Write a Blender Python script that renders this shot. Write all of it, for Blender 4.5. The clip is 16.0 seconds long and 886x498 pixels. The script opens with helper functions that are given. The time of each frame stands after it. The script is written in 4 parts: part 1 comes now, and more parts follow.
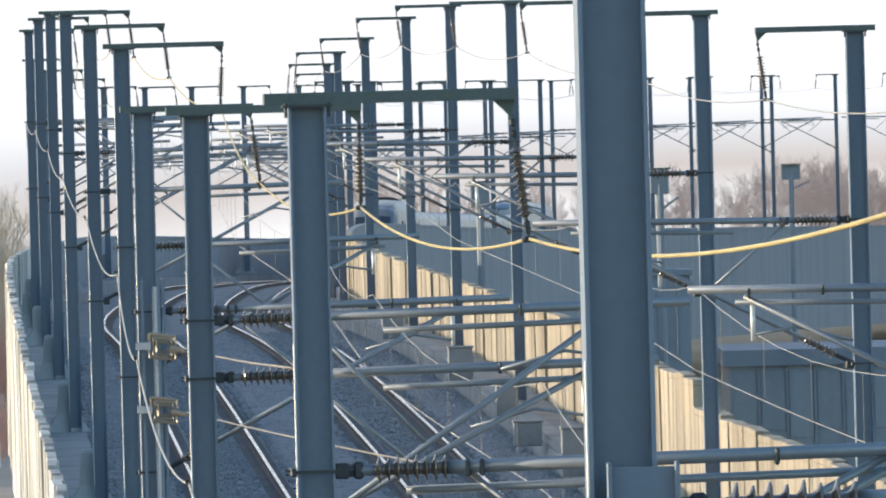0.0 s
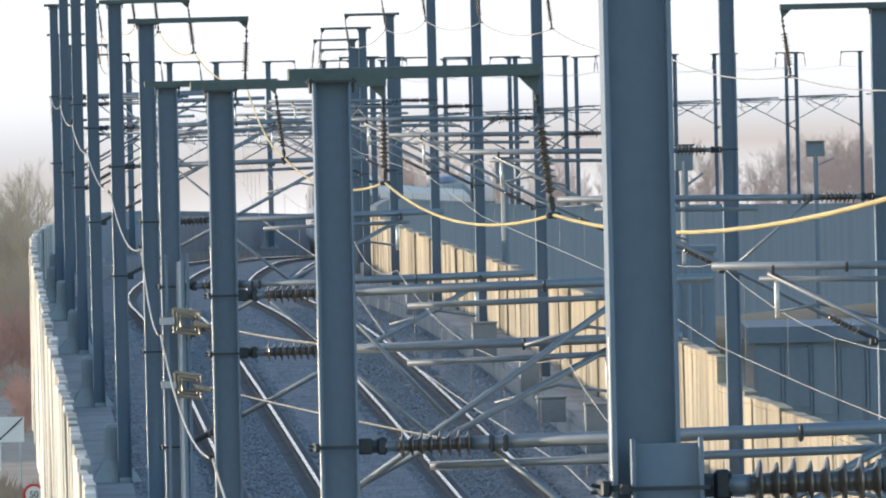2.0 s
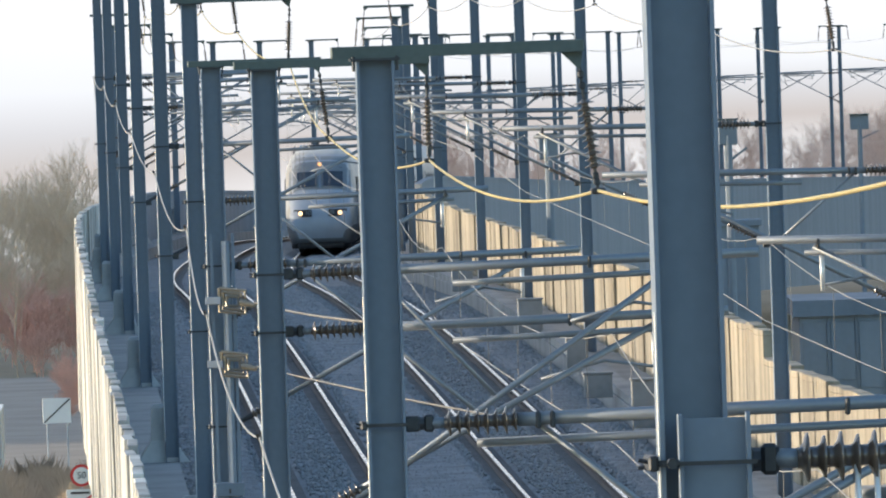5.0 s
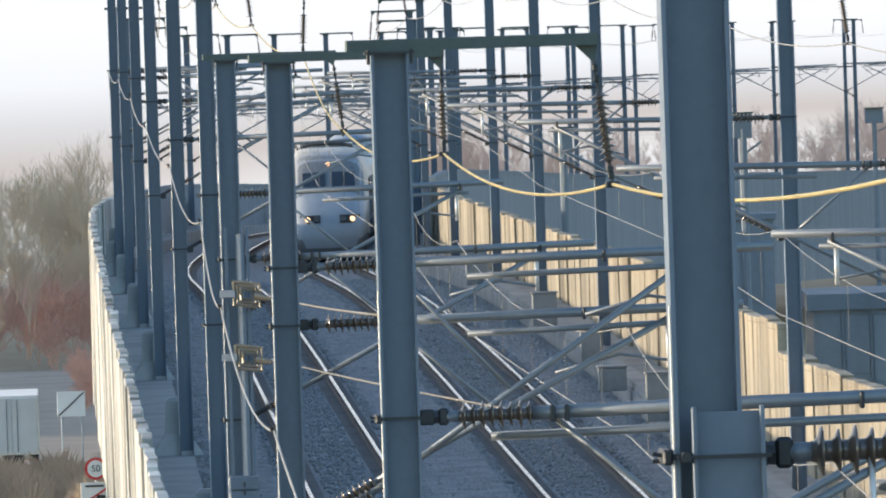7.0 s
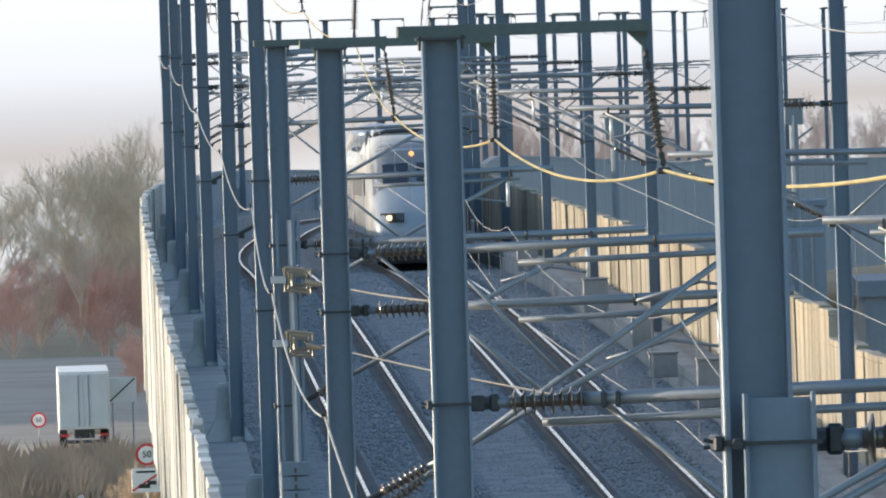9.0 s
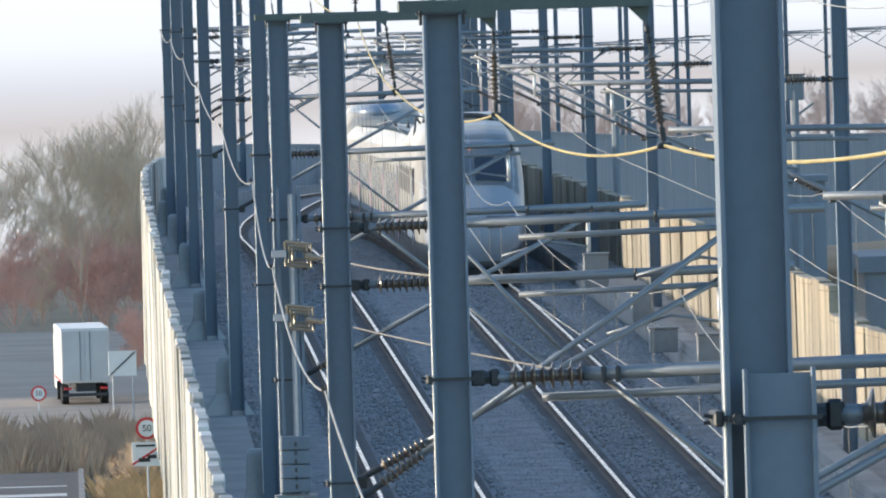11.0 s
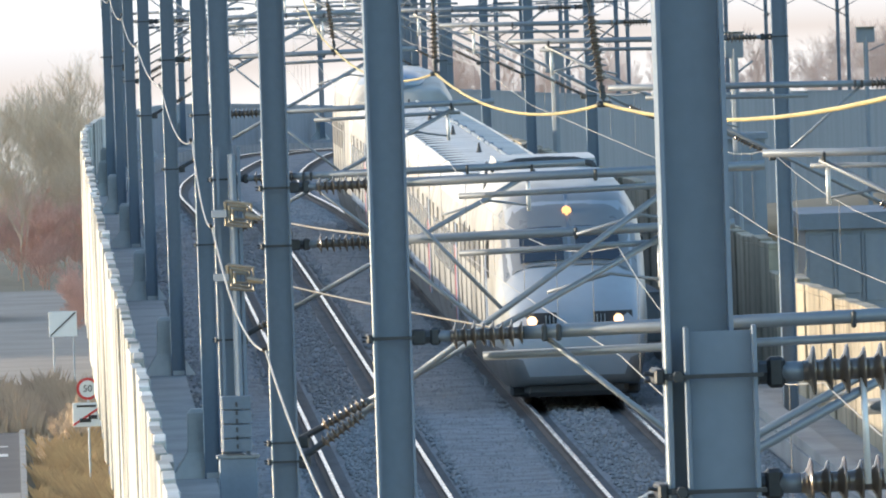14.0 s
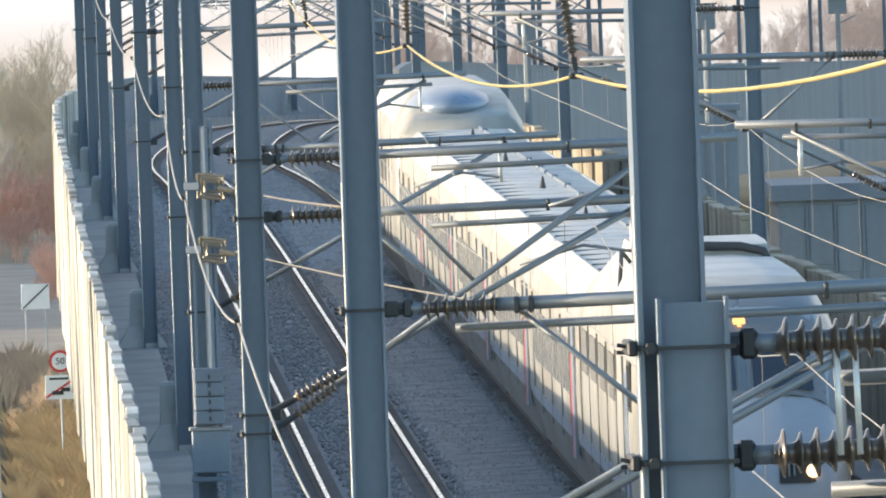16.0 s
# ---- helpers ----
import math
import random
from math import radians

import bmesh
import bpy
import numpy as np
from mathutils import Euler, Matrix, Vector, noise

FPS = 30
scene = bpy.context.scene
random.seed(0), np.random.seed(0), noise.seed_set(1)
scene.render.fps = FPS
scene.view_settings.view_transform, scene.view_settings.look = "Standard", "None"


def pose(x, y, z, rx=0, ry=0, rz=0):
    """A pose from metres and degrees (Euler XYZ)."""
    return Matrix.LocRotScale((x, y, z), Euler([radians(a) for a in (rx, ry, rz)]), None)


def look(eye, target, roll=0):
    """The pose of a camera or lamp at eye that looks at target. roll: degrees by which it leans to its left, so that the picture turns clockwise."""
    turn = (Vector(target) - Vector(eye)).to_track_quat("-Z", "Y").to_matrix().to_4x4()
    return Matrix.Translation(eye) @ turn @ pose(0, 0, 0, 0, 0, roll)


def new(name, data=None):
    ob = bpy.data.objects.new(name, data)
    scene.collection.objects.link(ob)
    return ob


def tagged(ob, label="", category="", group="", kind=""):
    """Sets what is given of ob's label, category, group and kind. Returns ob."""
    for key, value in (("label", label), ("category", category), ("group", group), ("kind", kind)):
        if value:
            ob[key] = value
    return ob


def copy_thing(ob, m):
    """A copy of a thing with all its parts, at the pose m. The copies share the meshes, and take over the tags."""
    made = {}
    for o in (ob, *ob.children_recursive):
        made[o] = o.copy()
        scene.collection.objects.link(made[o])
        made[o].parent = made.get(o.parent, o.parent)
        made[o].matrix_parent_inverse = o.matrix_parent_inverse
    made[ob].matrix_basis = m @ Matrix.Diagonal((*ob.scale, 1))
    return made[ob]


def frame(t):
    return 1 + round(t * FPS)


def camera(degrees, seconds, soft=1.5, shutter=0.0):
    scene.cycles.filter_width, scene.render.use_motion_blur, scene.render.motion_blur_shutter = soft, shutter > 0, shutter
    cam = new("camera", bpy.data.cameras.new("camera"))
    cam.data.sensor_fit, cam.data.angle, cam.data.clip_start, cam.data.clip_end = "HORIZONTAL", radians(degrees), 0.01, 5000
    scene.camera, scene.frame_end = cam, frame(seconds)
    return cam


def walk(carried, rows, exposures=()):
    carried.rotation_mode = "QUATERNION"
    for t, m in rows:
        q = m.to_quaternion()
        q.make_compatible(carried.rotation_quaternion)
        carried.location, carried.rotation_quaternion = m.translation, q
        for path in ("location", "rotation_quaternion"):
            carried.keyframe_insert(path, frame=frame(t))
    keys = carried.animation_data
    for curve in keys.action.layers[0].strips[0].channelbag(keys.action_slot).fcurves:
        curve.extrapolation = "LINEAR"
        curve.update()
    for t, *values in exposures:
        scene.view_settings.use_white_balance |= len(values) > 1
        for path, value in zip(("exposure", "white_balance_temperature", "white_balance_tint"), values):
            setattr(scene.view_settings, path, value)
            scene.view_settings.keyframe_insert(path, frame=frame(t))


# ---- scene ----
# A telephoto view from a road bridge along a two-track high-speed line on a viaduct.
# y runs away from the eye, x to the right; z = 0 is 7.8 m under the eye, where the climbing rails pass it about 300 m off.
EYE = (0.0, 0.0, 7.8)
cam = camera(3.6, 16.0, soft=2.0)
TURNS = (  # seconds, degrees of pan to the right, of tilt, of roll
    (0.0, 0.1912, -0.6369, 1.501),
    (0.5, 0.1300, -0.6976, 1.406),
    (1.0, 0.1192, -0.7163, 1.284),
    (1.5, 0.0928, -0.7466, 1.344),
    (2.0, 0.0905, -0.7328, 1.328),
    (2.5, 0.0425, -0.7375, 1.362),
    (3.0, 0.0398, -0.7648, 1.453),
    (3.5, 0.0000, -0.7831, 1.600),
    (4.0, -0.0370, -0.8048, 1.781),
    (4.2, -0.0541, -0.8069, 1.834),
    (6.5, -0.1113, -0.8497, 1.935),
    (7.0, -0.1548, -0.8461, 1.876),
    (7.5, -0.2149, -0.8406, 1.988),
    (8.0, -0.2773, -0.8841, 1.959),
    (8.5, -0.3326, -0.8956, 1.898),
    (11.0, -0.3694, -0.9993, 1.694),
    (11.5, -0.4530, -1.3505, 1.834),
    (12.0, -0.4252, -1.4324, 1.967),
    (12.5, -0.4171, -1.0827, 1.773),
    (13.0, -0.3333, -1.0784, 1.811),
    (13.5, -0.1941, -1.1231, 1.772),
    (14.0, -0.1314, -1.1732, 1.922),
    (14.5, -0.1266, -1.2150, 1.963),
    (15.0, -0.0863, -1.2406, 2.045),
    (15.5, -0.0738, -1.2652, 1.980),
    (16.0, -0.0229, -1.2909, 2.012),
)
walk(cam, [(t, pose(*EYE, 90 + tilt, 0, -pan) @ pose(0, 0, 0, 0, 0, -roll)) for t, pan, tilt, roll in TURNS],
     exposures=[(0.0, 2.24, 6150, 10), (8.0, 2.14, 6150, 10), (11.0, 2.20, 5900, 10), (12.5, 2.56, 5950, 10), (14.0, 2.56, 6300, 10), (16.0, 2.56, 6600, 10)])

# ---- light ----
SUN_ELEVATION, SUN_AZIMUTH = radians(8.0), radians(-87)   # azimuth from +y, negative to the left
SUN_WAY = Vector((math.sin(SUN_AZIMUTH) * math.cos(SUN_ELEVATION), math.cos(SUN_AZIMUTH) * math.cos(SUN_ELEVATION), math.sin(SUN_ELEVATION)))
world = bpy.data.worlds.new("sky")
scene.world = world
world.use_nodes = True
sky = world.node_tree.nodes.new("ShaderNodeTexSky")
sky.sky_type, sky.sun_disc = "NISHITA", False
sky.sun_elevation, sky.sun_rotation = SUN_ELEVATION, SUN_AZIMUTH
sky.air_density, sky.dust_density, sky.ozone_density = 1.0, 0.6, 2.0
background = world.node_tree.nodes["Background"]
background.inputs[1].default_value = 0.112
world.node_tree.links.new(sky.outputs[0], background.inputs[0])
sun = new("sun", bpy.data.lights.new("sun", "SUN"))
sun.data.energy, sun.data.angle, sun.data.color = 1.45, radians(0.6), (1.0, 0.83, 0.62)
sun.matrix_world = look(SUN_WAY * 300, (0, 0, 0))

# ---- materials ----
def material(name, base, rough=0.6, metal=0.0, tint=None, grain=8.0, stain=0.6, bump=0.2, depth=0.01, streak=0.0, vary=0.0, spec=0.5, world_space=False):
    """Base colour mixed with a second tint by noise at two scales; streak stretches the stains down the surface."""
    m = bpy.data.materials.new(name)
    m.use_nodes = True
    n, l = m.node_tree.nodes, m.node_tree.links
    b = n["Principled BSDF"]
    tint = tint or tuple(c * 0.6 for c in base)
    place = n.new("ShaderNodeNewGeometry" if world_space else "ShaderNodeTexCoord").outputs["Position" if world_space else "Object"]
    stretch = n.new("ShaderNodeMapping")
    stretch.inputs["Scale"].default_value = (1, 0.6 if world_space else 1, 0.06) if streak else (1, 1, 1)
    l.new(place, stretch.inputs[0])
    fine, large = n.new("ShaderNodeTexNoise"), n.new("ShaderNodeTexNoise")
    fine.inputs["Scale"].default_value, large.inputs["Scale"].default_value = grain, (streak or stain)
    fine.inputs["Detail"].default_value, large.inputs["Detail"].default_value = 6, 5
    l.new(place, fine.inputs["Vector"])
    l.new(stretch.outputs[0], large.inputs["Vector"])
    ramp = n.new("ShaderNodeValToRGB")
    ramp.color_ramp.elements[0].position, ramp.color_ramp.elements[1].position = 0.42, 0.68
    l.new(large.outputs["Fac"], ramp.inputs[0])
    add = n.new("ShaderNodeMath")
    add.operation = "MULTIPLY_ADD"
    add.inputs[1].default_value, add.use_clamp = 0.55, True
    l.new(fine.outputs["Fac"], add.inputs[0])
    half = n.new("ShaderNodeMath")
    half.operation = "MULTIPLY"
    half.inputs[1].default_value = 0.6
    l.new(ramp.outputs[0], half.inputs[0])
    l.new(half.outputs[0], add.inputs[2])
    mix = n.new("ShaderNodeMix")
    mix.data_type = "RGBA"
    mix.inputs[6].default_value, mix.inputs[7].default_value = (*base, 1), (*tint, 1)
    l.new(add.outputs[0], mix.inputs[0])
    colour = mix.outputs[2]
    if vary:
        info, hsv = n.new("ShaderNodeObjectInfo"), n.new("ShaderNodeHueSaturation")
        span = n.new("ShaderNodeMapRange")
        span.inputs[3].default_value, span.inputs[4].default_value = 1 - vary, 1 + vary
        l.new(info.outputs["Random"], span.inputs[0])
        l.new(span.outputs[0], hsv.inputs["Value"])
        l.new(colour, hsv.inputs["Color"])
        colour = hsv.outputs[0]
    l.new(colour, b.inputs["Base Color"])
    b.inputs["Metallic"].default_value = metal
    b.inputs["Specular IOR Level"].default_value = spec
    rr = n.new("ShaderNodeMapRange")
    rr.inputs[3].default_value, rr.inputs[4].default_value = max(0.04, rough - 0.1), min(1, rough + 0.12)
    l.new(fine.outputs["Fac"], rr.inputs[0])
    l.new(rr.outputs[0], b.inputs["Roughness"])
    if bump:
        bp = n.new("ShaderNodeBump")
        bp.inputs["Strength"].default_value, bp.inputs["Distance"].default_value = bump, depth
        l.new(fine.outputs["Fac"], bp.inputs["Height"])
        l.new(bp.outputs[0], b.inputs["Normal"])
    return m


def glowing(name, colour, strength):
    m = bpy.data.materials.new(name)
    m.use_nodes = True
    b = m.node_tree.nodes["Principled BSDF"]
    b.inputs["Base Color"].default_value = (*colour, 1)
    b.inputs["Emission Color"].default_value = (*colour, 1)
    b.inputs["Emission Strength"].default_value = strength
    return m


STEEL = material("galvanised steel", (0.163, 0.202, 0.25), 0.55, 0.25, (0.122, 0.151, 0.188), grain=14, streak=1.2, bump=0.05, vary=0.06)
STEEL_DARK = material("weathered dark steel", (0.10, 0.13, 0.12), 0.6, 0.2, (0.06, 0.07, 0.06), grain=20, bump=0.1)
TUBE = material("dull grey tube", (0.21, 0.23, 0.25), 0.42, 0.35, (0.15, 0.165, 0.18), grain=18, bump=0.03)
ALUMINIUM = material("bright aluminium", (0.70, 0.69, 0.66), 0.35, 0.3, (0.58, 0.57, 0.55), grain=18, bump=0.02)
FENCE_BLUE = material("blue painted sheet", (0.20, 0.31, 0.48), 0.45, 0.1, (0.15, 0.24, 0.38), grain=5, streak=1.0, bump=0.05)
FITTING = material("dark cast fitting", (0.06, 0.065, 0.07), 0.5, 0.5, (0.03, 0.03, 0.03), grain=30, bump=0.1)
SHED = material("brown glazed insulator", (0.125, 0.09, 0.065), 0.2, 0.0, (0.06, 0.047, 0.036), grain=10, bump=0.0, spec=1.0)
FEEDER = material("bare yellowed copper cable", (0.46, 0.37, 0.15), 0.5, 0.3, (0.30, 0.24, 0.10), grain=30, bump=0.1)
WIRE = material("weathered grey wire", (0.36, 0.35, 0.32), 0.5, 0.3, (0.25, 0.24, 0.22), grain=30, bump=0.0)
BRONZE = material("weathered bronze casting", (0.27, 0.235, 0.175), 0.4, 0.4, (0.14, 0.12, 0.09), grain=25, bump=0.1)
CONCRETE = material("stained precast concrete", (0.37, 0.32, 0.235), 0.85, 0.0, (0.115, 0.095, 0.065), grain=5, streak=1.5, bump=0.25, depth=0.012, vary=0.2, world_space=True)
CONCRETE_PALE = material("pale streaked concrete", (0.50, 0.50, 0.465), 0.85, 0.0, (0.16, 0.155, 0.14), grain=5, streak=0.55, bump=0.25, depth=0.012, vary=0.3, world_space=True)
CONCRETE_DARK = material("grey walkway concrete", (0.30, 0.30, 0.29), 0.85, 0.0, (0.17, 0.17, 0.17), grain=7, stain=0.5, bump=0.3, depth=0.015)
SHADE_AND_TRIM = material("blue-grey of shaded far wall and trim", (0.20, 0.225, 0.25), 0.8, 0.0, (0.145, 0.165, 0.185), grain=3, streak=0.5, bump=0.1)
FOOT = material("pale concrete footing", (0.46, 0.46, 0.44), 0.85, 0.0, (0.30, 0.30, 0.29), grain=12, stain=1.2, bump=0.25, vary=0.08)
BALLAST = material("grey crushed ballast", (0.245, 0.25, 0.258), 0.95, 0.0, (0.11, 0.11, 0.112), grain=9, stain=1.3, bump=1.0, depth=0.06)
BALLAST_SHADE = material("track bed with rail shade in its colour", (0.105, 0.104, 0.104), 0.95, 0.0, (0.055, 0.054, 0.053), grain=14, stain=0.6, bump=0.9, depth=0.05)
STONE = material("broken ballast stone", (0.29, 0.288, 0.288), 0.9, 0.0, (0.15, 0.15, 0.15), grain=5, stain=2.5, bump=0.0)
RAIL_TOP = material("polished rail head", (0.60, 0.60, 0.60), 0.25, 0.9, (0.45, 0.45, 0.45), grain=6, bump=0.0)
RUST = material("rusty rail web", (0.115, 0.09, 0.075), 0.8, 0.1, (0.07, 0.056, 0.048), grain=12, bump=0.2)
GALV = material("zinc fence", (0.40, 0.44, 0.48), 0.5, 0.4, (0.30, 0.33, 0.37), grain=12, bump=0.05)
WHITE_PAINT = material("pale silver train paint with road dust", (0.36, 0.36, 0.345), 0.4, 0.05, (0.19, 0.175, 0.145), grain=2, streak=0.9, bump=0.0)
NOSE_SHADE_PAINT = material("blue-grey nose paint with front shade in it", (0.27, 0.29, 0.315), 0.4, 0.05, (0.20, 0.215, 0.235), grain=3, stain=0.6, bump=0.0)
SCREEN = material("grey smoked screen panel", (0.15, 0.155, 0.16), 0.3, 0.0, (0.11, 0.115, 0.12), grain=3, stain=0.5, bump=0.0)
SEAL = material("thin dark seam", (0.23, 0.225, 0.21), 0.7, 0.0, (0.16, 0.155, 0.145), grain=6, bump=0.0)
BLUE_PAINT = material("blue grey train paint", (0.19, 0.24, 0.31), 0.3, 0.1, (0.14, 0.18, 0.25), grain=2, stain=0.4, bump=0.0)
SKIRT = material("dusty skirt grey with parapet shade in it", (0.14, 0.145, 0.15), 0.65, 0.05, (0.09, 0.09, 0.088), grain=3, stain=0.5, bump=0.05)
ROOF_PAINT = material("dusty train roof", (0.47, 0.48, 0.47), 0.5, 0.05, (0.30, 0.31, 0.31), grain=3, stain=0.7, bump=0.08)
BLACK = material("dusty black underframe", (0.06, 0.06, 0.062), 0.75, 0.1, (0.035, 0.035, 0.036), grain=8, bump=0.1)
GLASS = material("dark tinted train glass", (0.015, 0.02, 0.03), 0.08, 0.0, (0.02, 0.025, 0.03), grain=3, bump=0.0, spec=0.8)
GREY_GLASS = material("grey tinted side glass", (0.20, 0.205, 0.20), 0.25, 0.0, (0.13, 0.135, 0.135), grain=2, stain=0.5, bump=0.0)
GASKET = material("black rubber", (0.02, 0.02, 0.02), 0.7, 0.0, grain=8, bump=0.0)
RED_PAINT = material("red door paint", (0.55, 0.04, 0.05), 0.35, 0.0, (0.42, 0.03, 0.04), grain=3, bump=0.0)
LAMP = glowing("warm headlamp glass", (1.0, 0.58, 0.27), 0.55)
TOP_LAMP = glowing("orange top lamp glass", (1.0, 0.42, 0.14), 0.30)
GRASS = material("dry winter field", (0.30, 0.25, 0.17), 0.95, 0.0, (0.18, 0.155, 0.11), grain=0.8, stain=0.03, bump=0.8, depth=0.2)
REED_BROWN = material("brown dry reeds", (0.46, 0.36, 0.27), 0.9, 0.0, (0.28, 0.21, 0.16), grain=2, stain=0.25, bump=0.2)
REED = material("dry straw grass", (0.64, 0.43, 0.22), 0.9, 0.0, (0.38, 0.24, 0.12), grain=4, stain=0.3, bump=0.2)
TWIG = material("brown winter twigs", (0.62, 0.47, 0.33), 0.9, 0.0, (0.50, 0.37, 0.25), grain=3, stain=0.2, bump=0.0, vary=0.15)
TWIG_RED = material("red dogwood twigs", (0.70, 0.43, 0.33), 0.9, 0.0, (0.56, 0.32, 0.24), grain=3, stain=0.2, bump=0.0, vary=0.15)
TWIG_PALE = material("pale winter twigs", (0.58, 0.44, 0.38), 0.9, 0.0, (0.48, 0.36, 0.31), grain=3, stain=0.2, bump=0.0, vary=0.1)
DUSTY_ROAD = material("dusty worn side road", (0.34, 0.295, 0.245), 0.9, 0.0, (0.24, 0.205, 0.17), grain=3, stain=0.15, bump=0.3)
ASPHALT = material("worn asphalt", (0.085, 0.088, 0.095), 0.85, 0.0, (0.06, 0.062, 0.066), grain=6, stain=0.3, bump=0.3)
ROAD_PAINT = material("white road paint", (0.70, 0.70, 0.68), 0.7, 0.0, (0.5, 0.5, 0.48), grain=6, bump=0.0)
SIGN_WHITE = material("white sign enamel", (0.78, 0.78, 0.76), 0.4, 0.0, (0.70, 0.70, 0.68), grain=4, bump=0.0)
SIGN_RED = material("red sign enamel", (0.60, 0.03, 0.03), 0.4, 0.0, (0.50, 0.03, 0.03), grain=4, bump=0.0)
SIGN_BLUE = material("blue sign enamel", (0.05, 0.16, 0.42), 0.4, 0.0, grain=4, bump=0.0)
SIGN_BLACK = material("black sign enamel", (0.03, 0.03, 0.03), 0.5, 0.0, grain=4, bump=0.0)
BOX_WHITE = material("white trailer skin", (0.76, 0.75, 0.72), 0.4, 0.0, (0.66, 0.65, 0.62), grain=3, bump=0.0)
BOX_GREY = material("grey trailer doors", (0.58, 0.58, 0.57), 0.5, 0.0, (0.50, 0.50, 0.49), grain=3, bump=0.0)
RUBBER = material("black tyre rubber", (0.025, 0.025, 0.026), 0.85, 0.0, grain=10, bump=0.1)
CLADDING = material("blue-grey wall cladding", (0.21, 0.24, 0.27), 0.6, 0.1, (0.16, 0.185, 0.21), grain=3, streak=0.7, bump=0.05)


# ---- mesh helpers ----
def link(name, bm, mat, parent=None, label="", smooth=False):
    me = bpy.data.meshes.new(name)
    bmesh.ops.recalc_face_normals(bm, faces=bm.faces)
    if smooth:
        for f in bm.faces:
            f.smooth = True
    bm.to_mesh(me)
    bm.free()
    for one in (mat if isinstance(mat, (list, tuple)) else (mat,)):
        me.materials.append(one)
    ob = new(name, me)
    ob.parent = parent
    if label:
        ob["label"] = label
    return ob


def part(name, bm, mat, parent, label="", smooth=False):
    return link(name, bm, mat, parent, label, smooth)


def empty(name, x=0, y=0, z=0, rz=0):
    ob = new(name)
    ob.matrix_basis = pose(x, y, z, 0, 0, rz)
    return ob


def box(x0, y0, z0, x1, y1, z1, bm=None, bevel=0.0, slot=0):
    bm = bm or bmesh.new()
    v = [bm.verts.new((x, y, z)) for x in (x0, x1) for y in (y0, y1) for z in (z0, z1)]
    fs = [bm.faces.new([v[i] for i in q]) for q in ((0, 1, 3, 2), (4, 6, 7, 5), (0, 4, 5, 1), (2, 3, 7, 6), (0, 2, 6, 4), (1, 5, 7, 3))]
    for f in fs:
        f.material_index = slot
    if bevel:
        bmesh.ops.bevel(bm, geom=list({e for f in fs for e in f.edges}), offset=bevel, segments=1, affect="EDGES")
    return bm


def tube(points, radius, bm=None, sides=8, radii=None, cap=True):
    """A round tube along a line of points."""
    bm = bm or bmesh.new()
    pts = [Vector(p) for p in points]
    rings = []
    for i, p in enumerate(pts):
        way = (pts[min(i + 1, len(pts) - 1)] - pts[max(i - 1, 0)]).normalized()
        side = way.cross(Vector((0, 0, 1)))
        side = side.normalized() if side.length > 1e-4 else Vector((1, 0, 0))
        up = side.cross(way)
        r = radii[i] if radii else radius
        rings.append([bm.verts.new(p + r * (math.cos(a) * side + math.sin(a) * up)) for a in (2 * math.pi * k / sides for k in range(sides))])
    for a, b in zip(rings, rings[1:]):
        for k in range(sides):
            bm.faces.new((a[k], a[(k + 1) % sides], b[(k + 1) % sides], b[k]))
    if cap:
        bm.faces.new(rings[0][::-1])
        bm.faces.new(rings[-1])
    return bm


def sheds(a, b, count, small, large, bm=None, sides=14):
    """An insulator from a to b: a core with alternating wide and narrow sheds."""
    bm = bm or bmesh.new()
    a, b = Vector(a), Vector(b)
    ts, rs = [0.0], [small]
    for k in range(count):
        t = (k + 0.5) / count
        r = large if k % 2 == 0 else large * 0.86
        ts += [t - 0.30 / count, t - 0.10 / count, t + 0.08 / count, t + 0.20 / count, t + 0.24 / count]
        rs += [small, r * 0.62, r * 0.97, r, small]
    ts.append(1.0)
    rs.append(small)
    return tube([a.lerp(b, t) for t in ts], 0, bm, sides, rs)


def sagging(a, b, sag, n=10):
    a, b = Vector(a), Vector(b)
    return [a.lerp(b, i / n) - Vector((0, 0, sag * 4 * (i / n) * (1 - i / n))) for i in range(n + 1)]


# ---- the line's plan: offsets from the line's axis, by distance from the eye ----
HEADING = -0.031


def bend(d):
    q = max(0.0, d - 450.0)
    return q * q / 6940.0


# the rails climb to a crest about 400 m off and fall away behind it: distance, height
CLIMB = ((0, -1.56), (60, -1.56), (120, -1.54), (160, -1.38), (189, -1.13), (224, -0.79), (259, -0.43), (291, -0.11), (323, 0.20), (350, 0.42), (375, 0.56), (400, 0.60),
         (430, 0.50), (465, 0.28), (500, 0.06), (540, -0.16), (580, -0.31), (620, -0.48), (700, -1.34), (800, -2.64), (1000, -4.94), (1600, -11.84), (1700, -12.99))


def level(d):
    """Height of the rail heads at a distance, smoothly through the points of the climb."""
    d = min(max(d, 0.0), 1599.0)
    i = max(k for k in range(len(CLIMB) - 1) if CLIMB[k][0] <= d)
    (a, za), (b, zb) = CLIMB[i], CLIMB[i + 1]
    before, after = CLIMB[max(0, i - 1)], CLIMB[min(len(CLIMB) - 1, i + 2)]
    h, q = b - a, (d - a) / (b - a)
    m0, m1 = (zb - before[1]) / (b - before[0]) * h, (after[1] - za) / (after[0] - a) * h
    return (2 * q**3 - 3 * q**2 + 1) * za + (q**3 - 2 * q**2 + q) * m0 + (3 * q**2 - 2 * q**3) * zb + (q**3 - q**2) * m1


def coping(d):
    """Height from which the parapets' tops are reckoned: level up to the crest, then falling with the line."""
    return min(0.0, level(d)) if d > 520 else 0.0


def at(off, d, z=0.0):
    return Vector((off + HEADING * d + bend(d), d, z + level(d)))


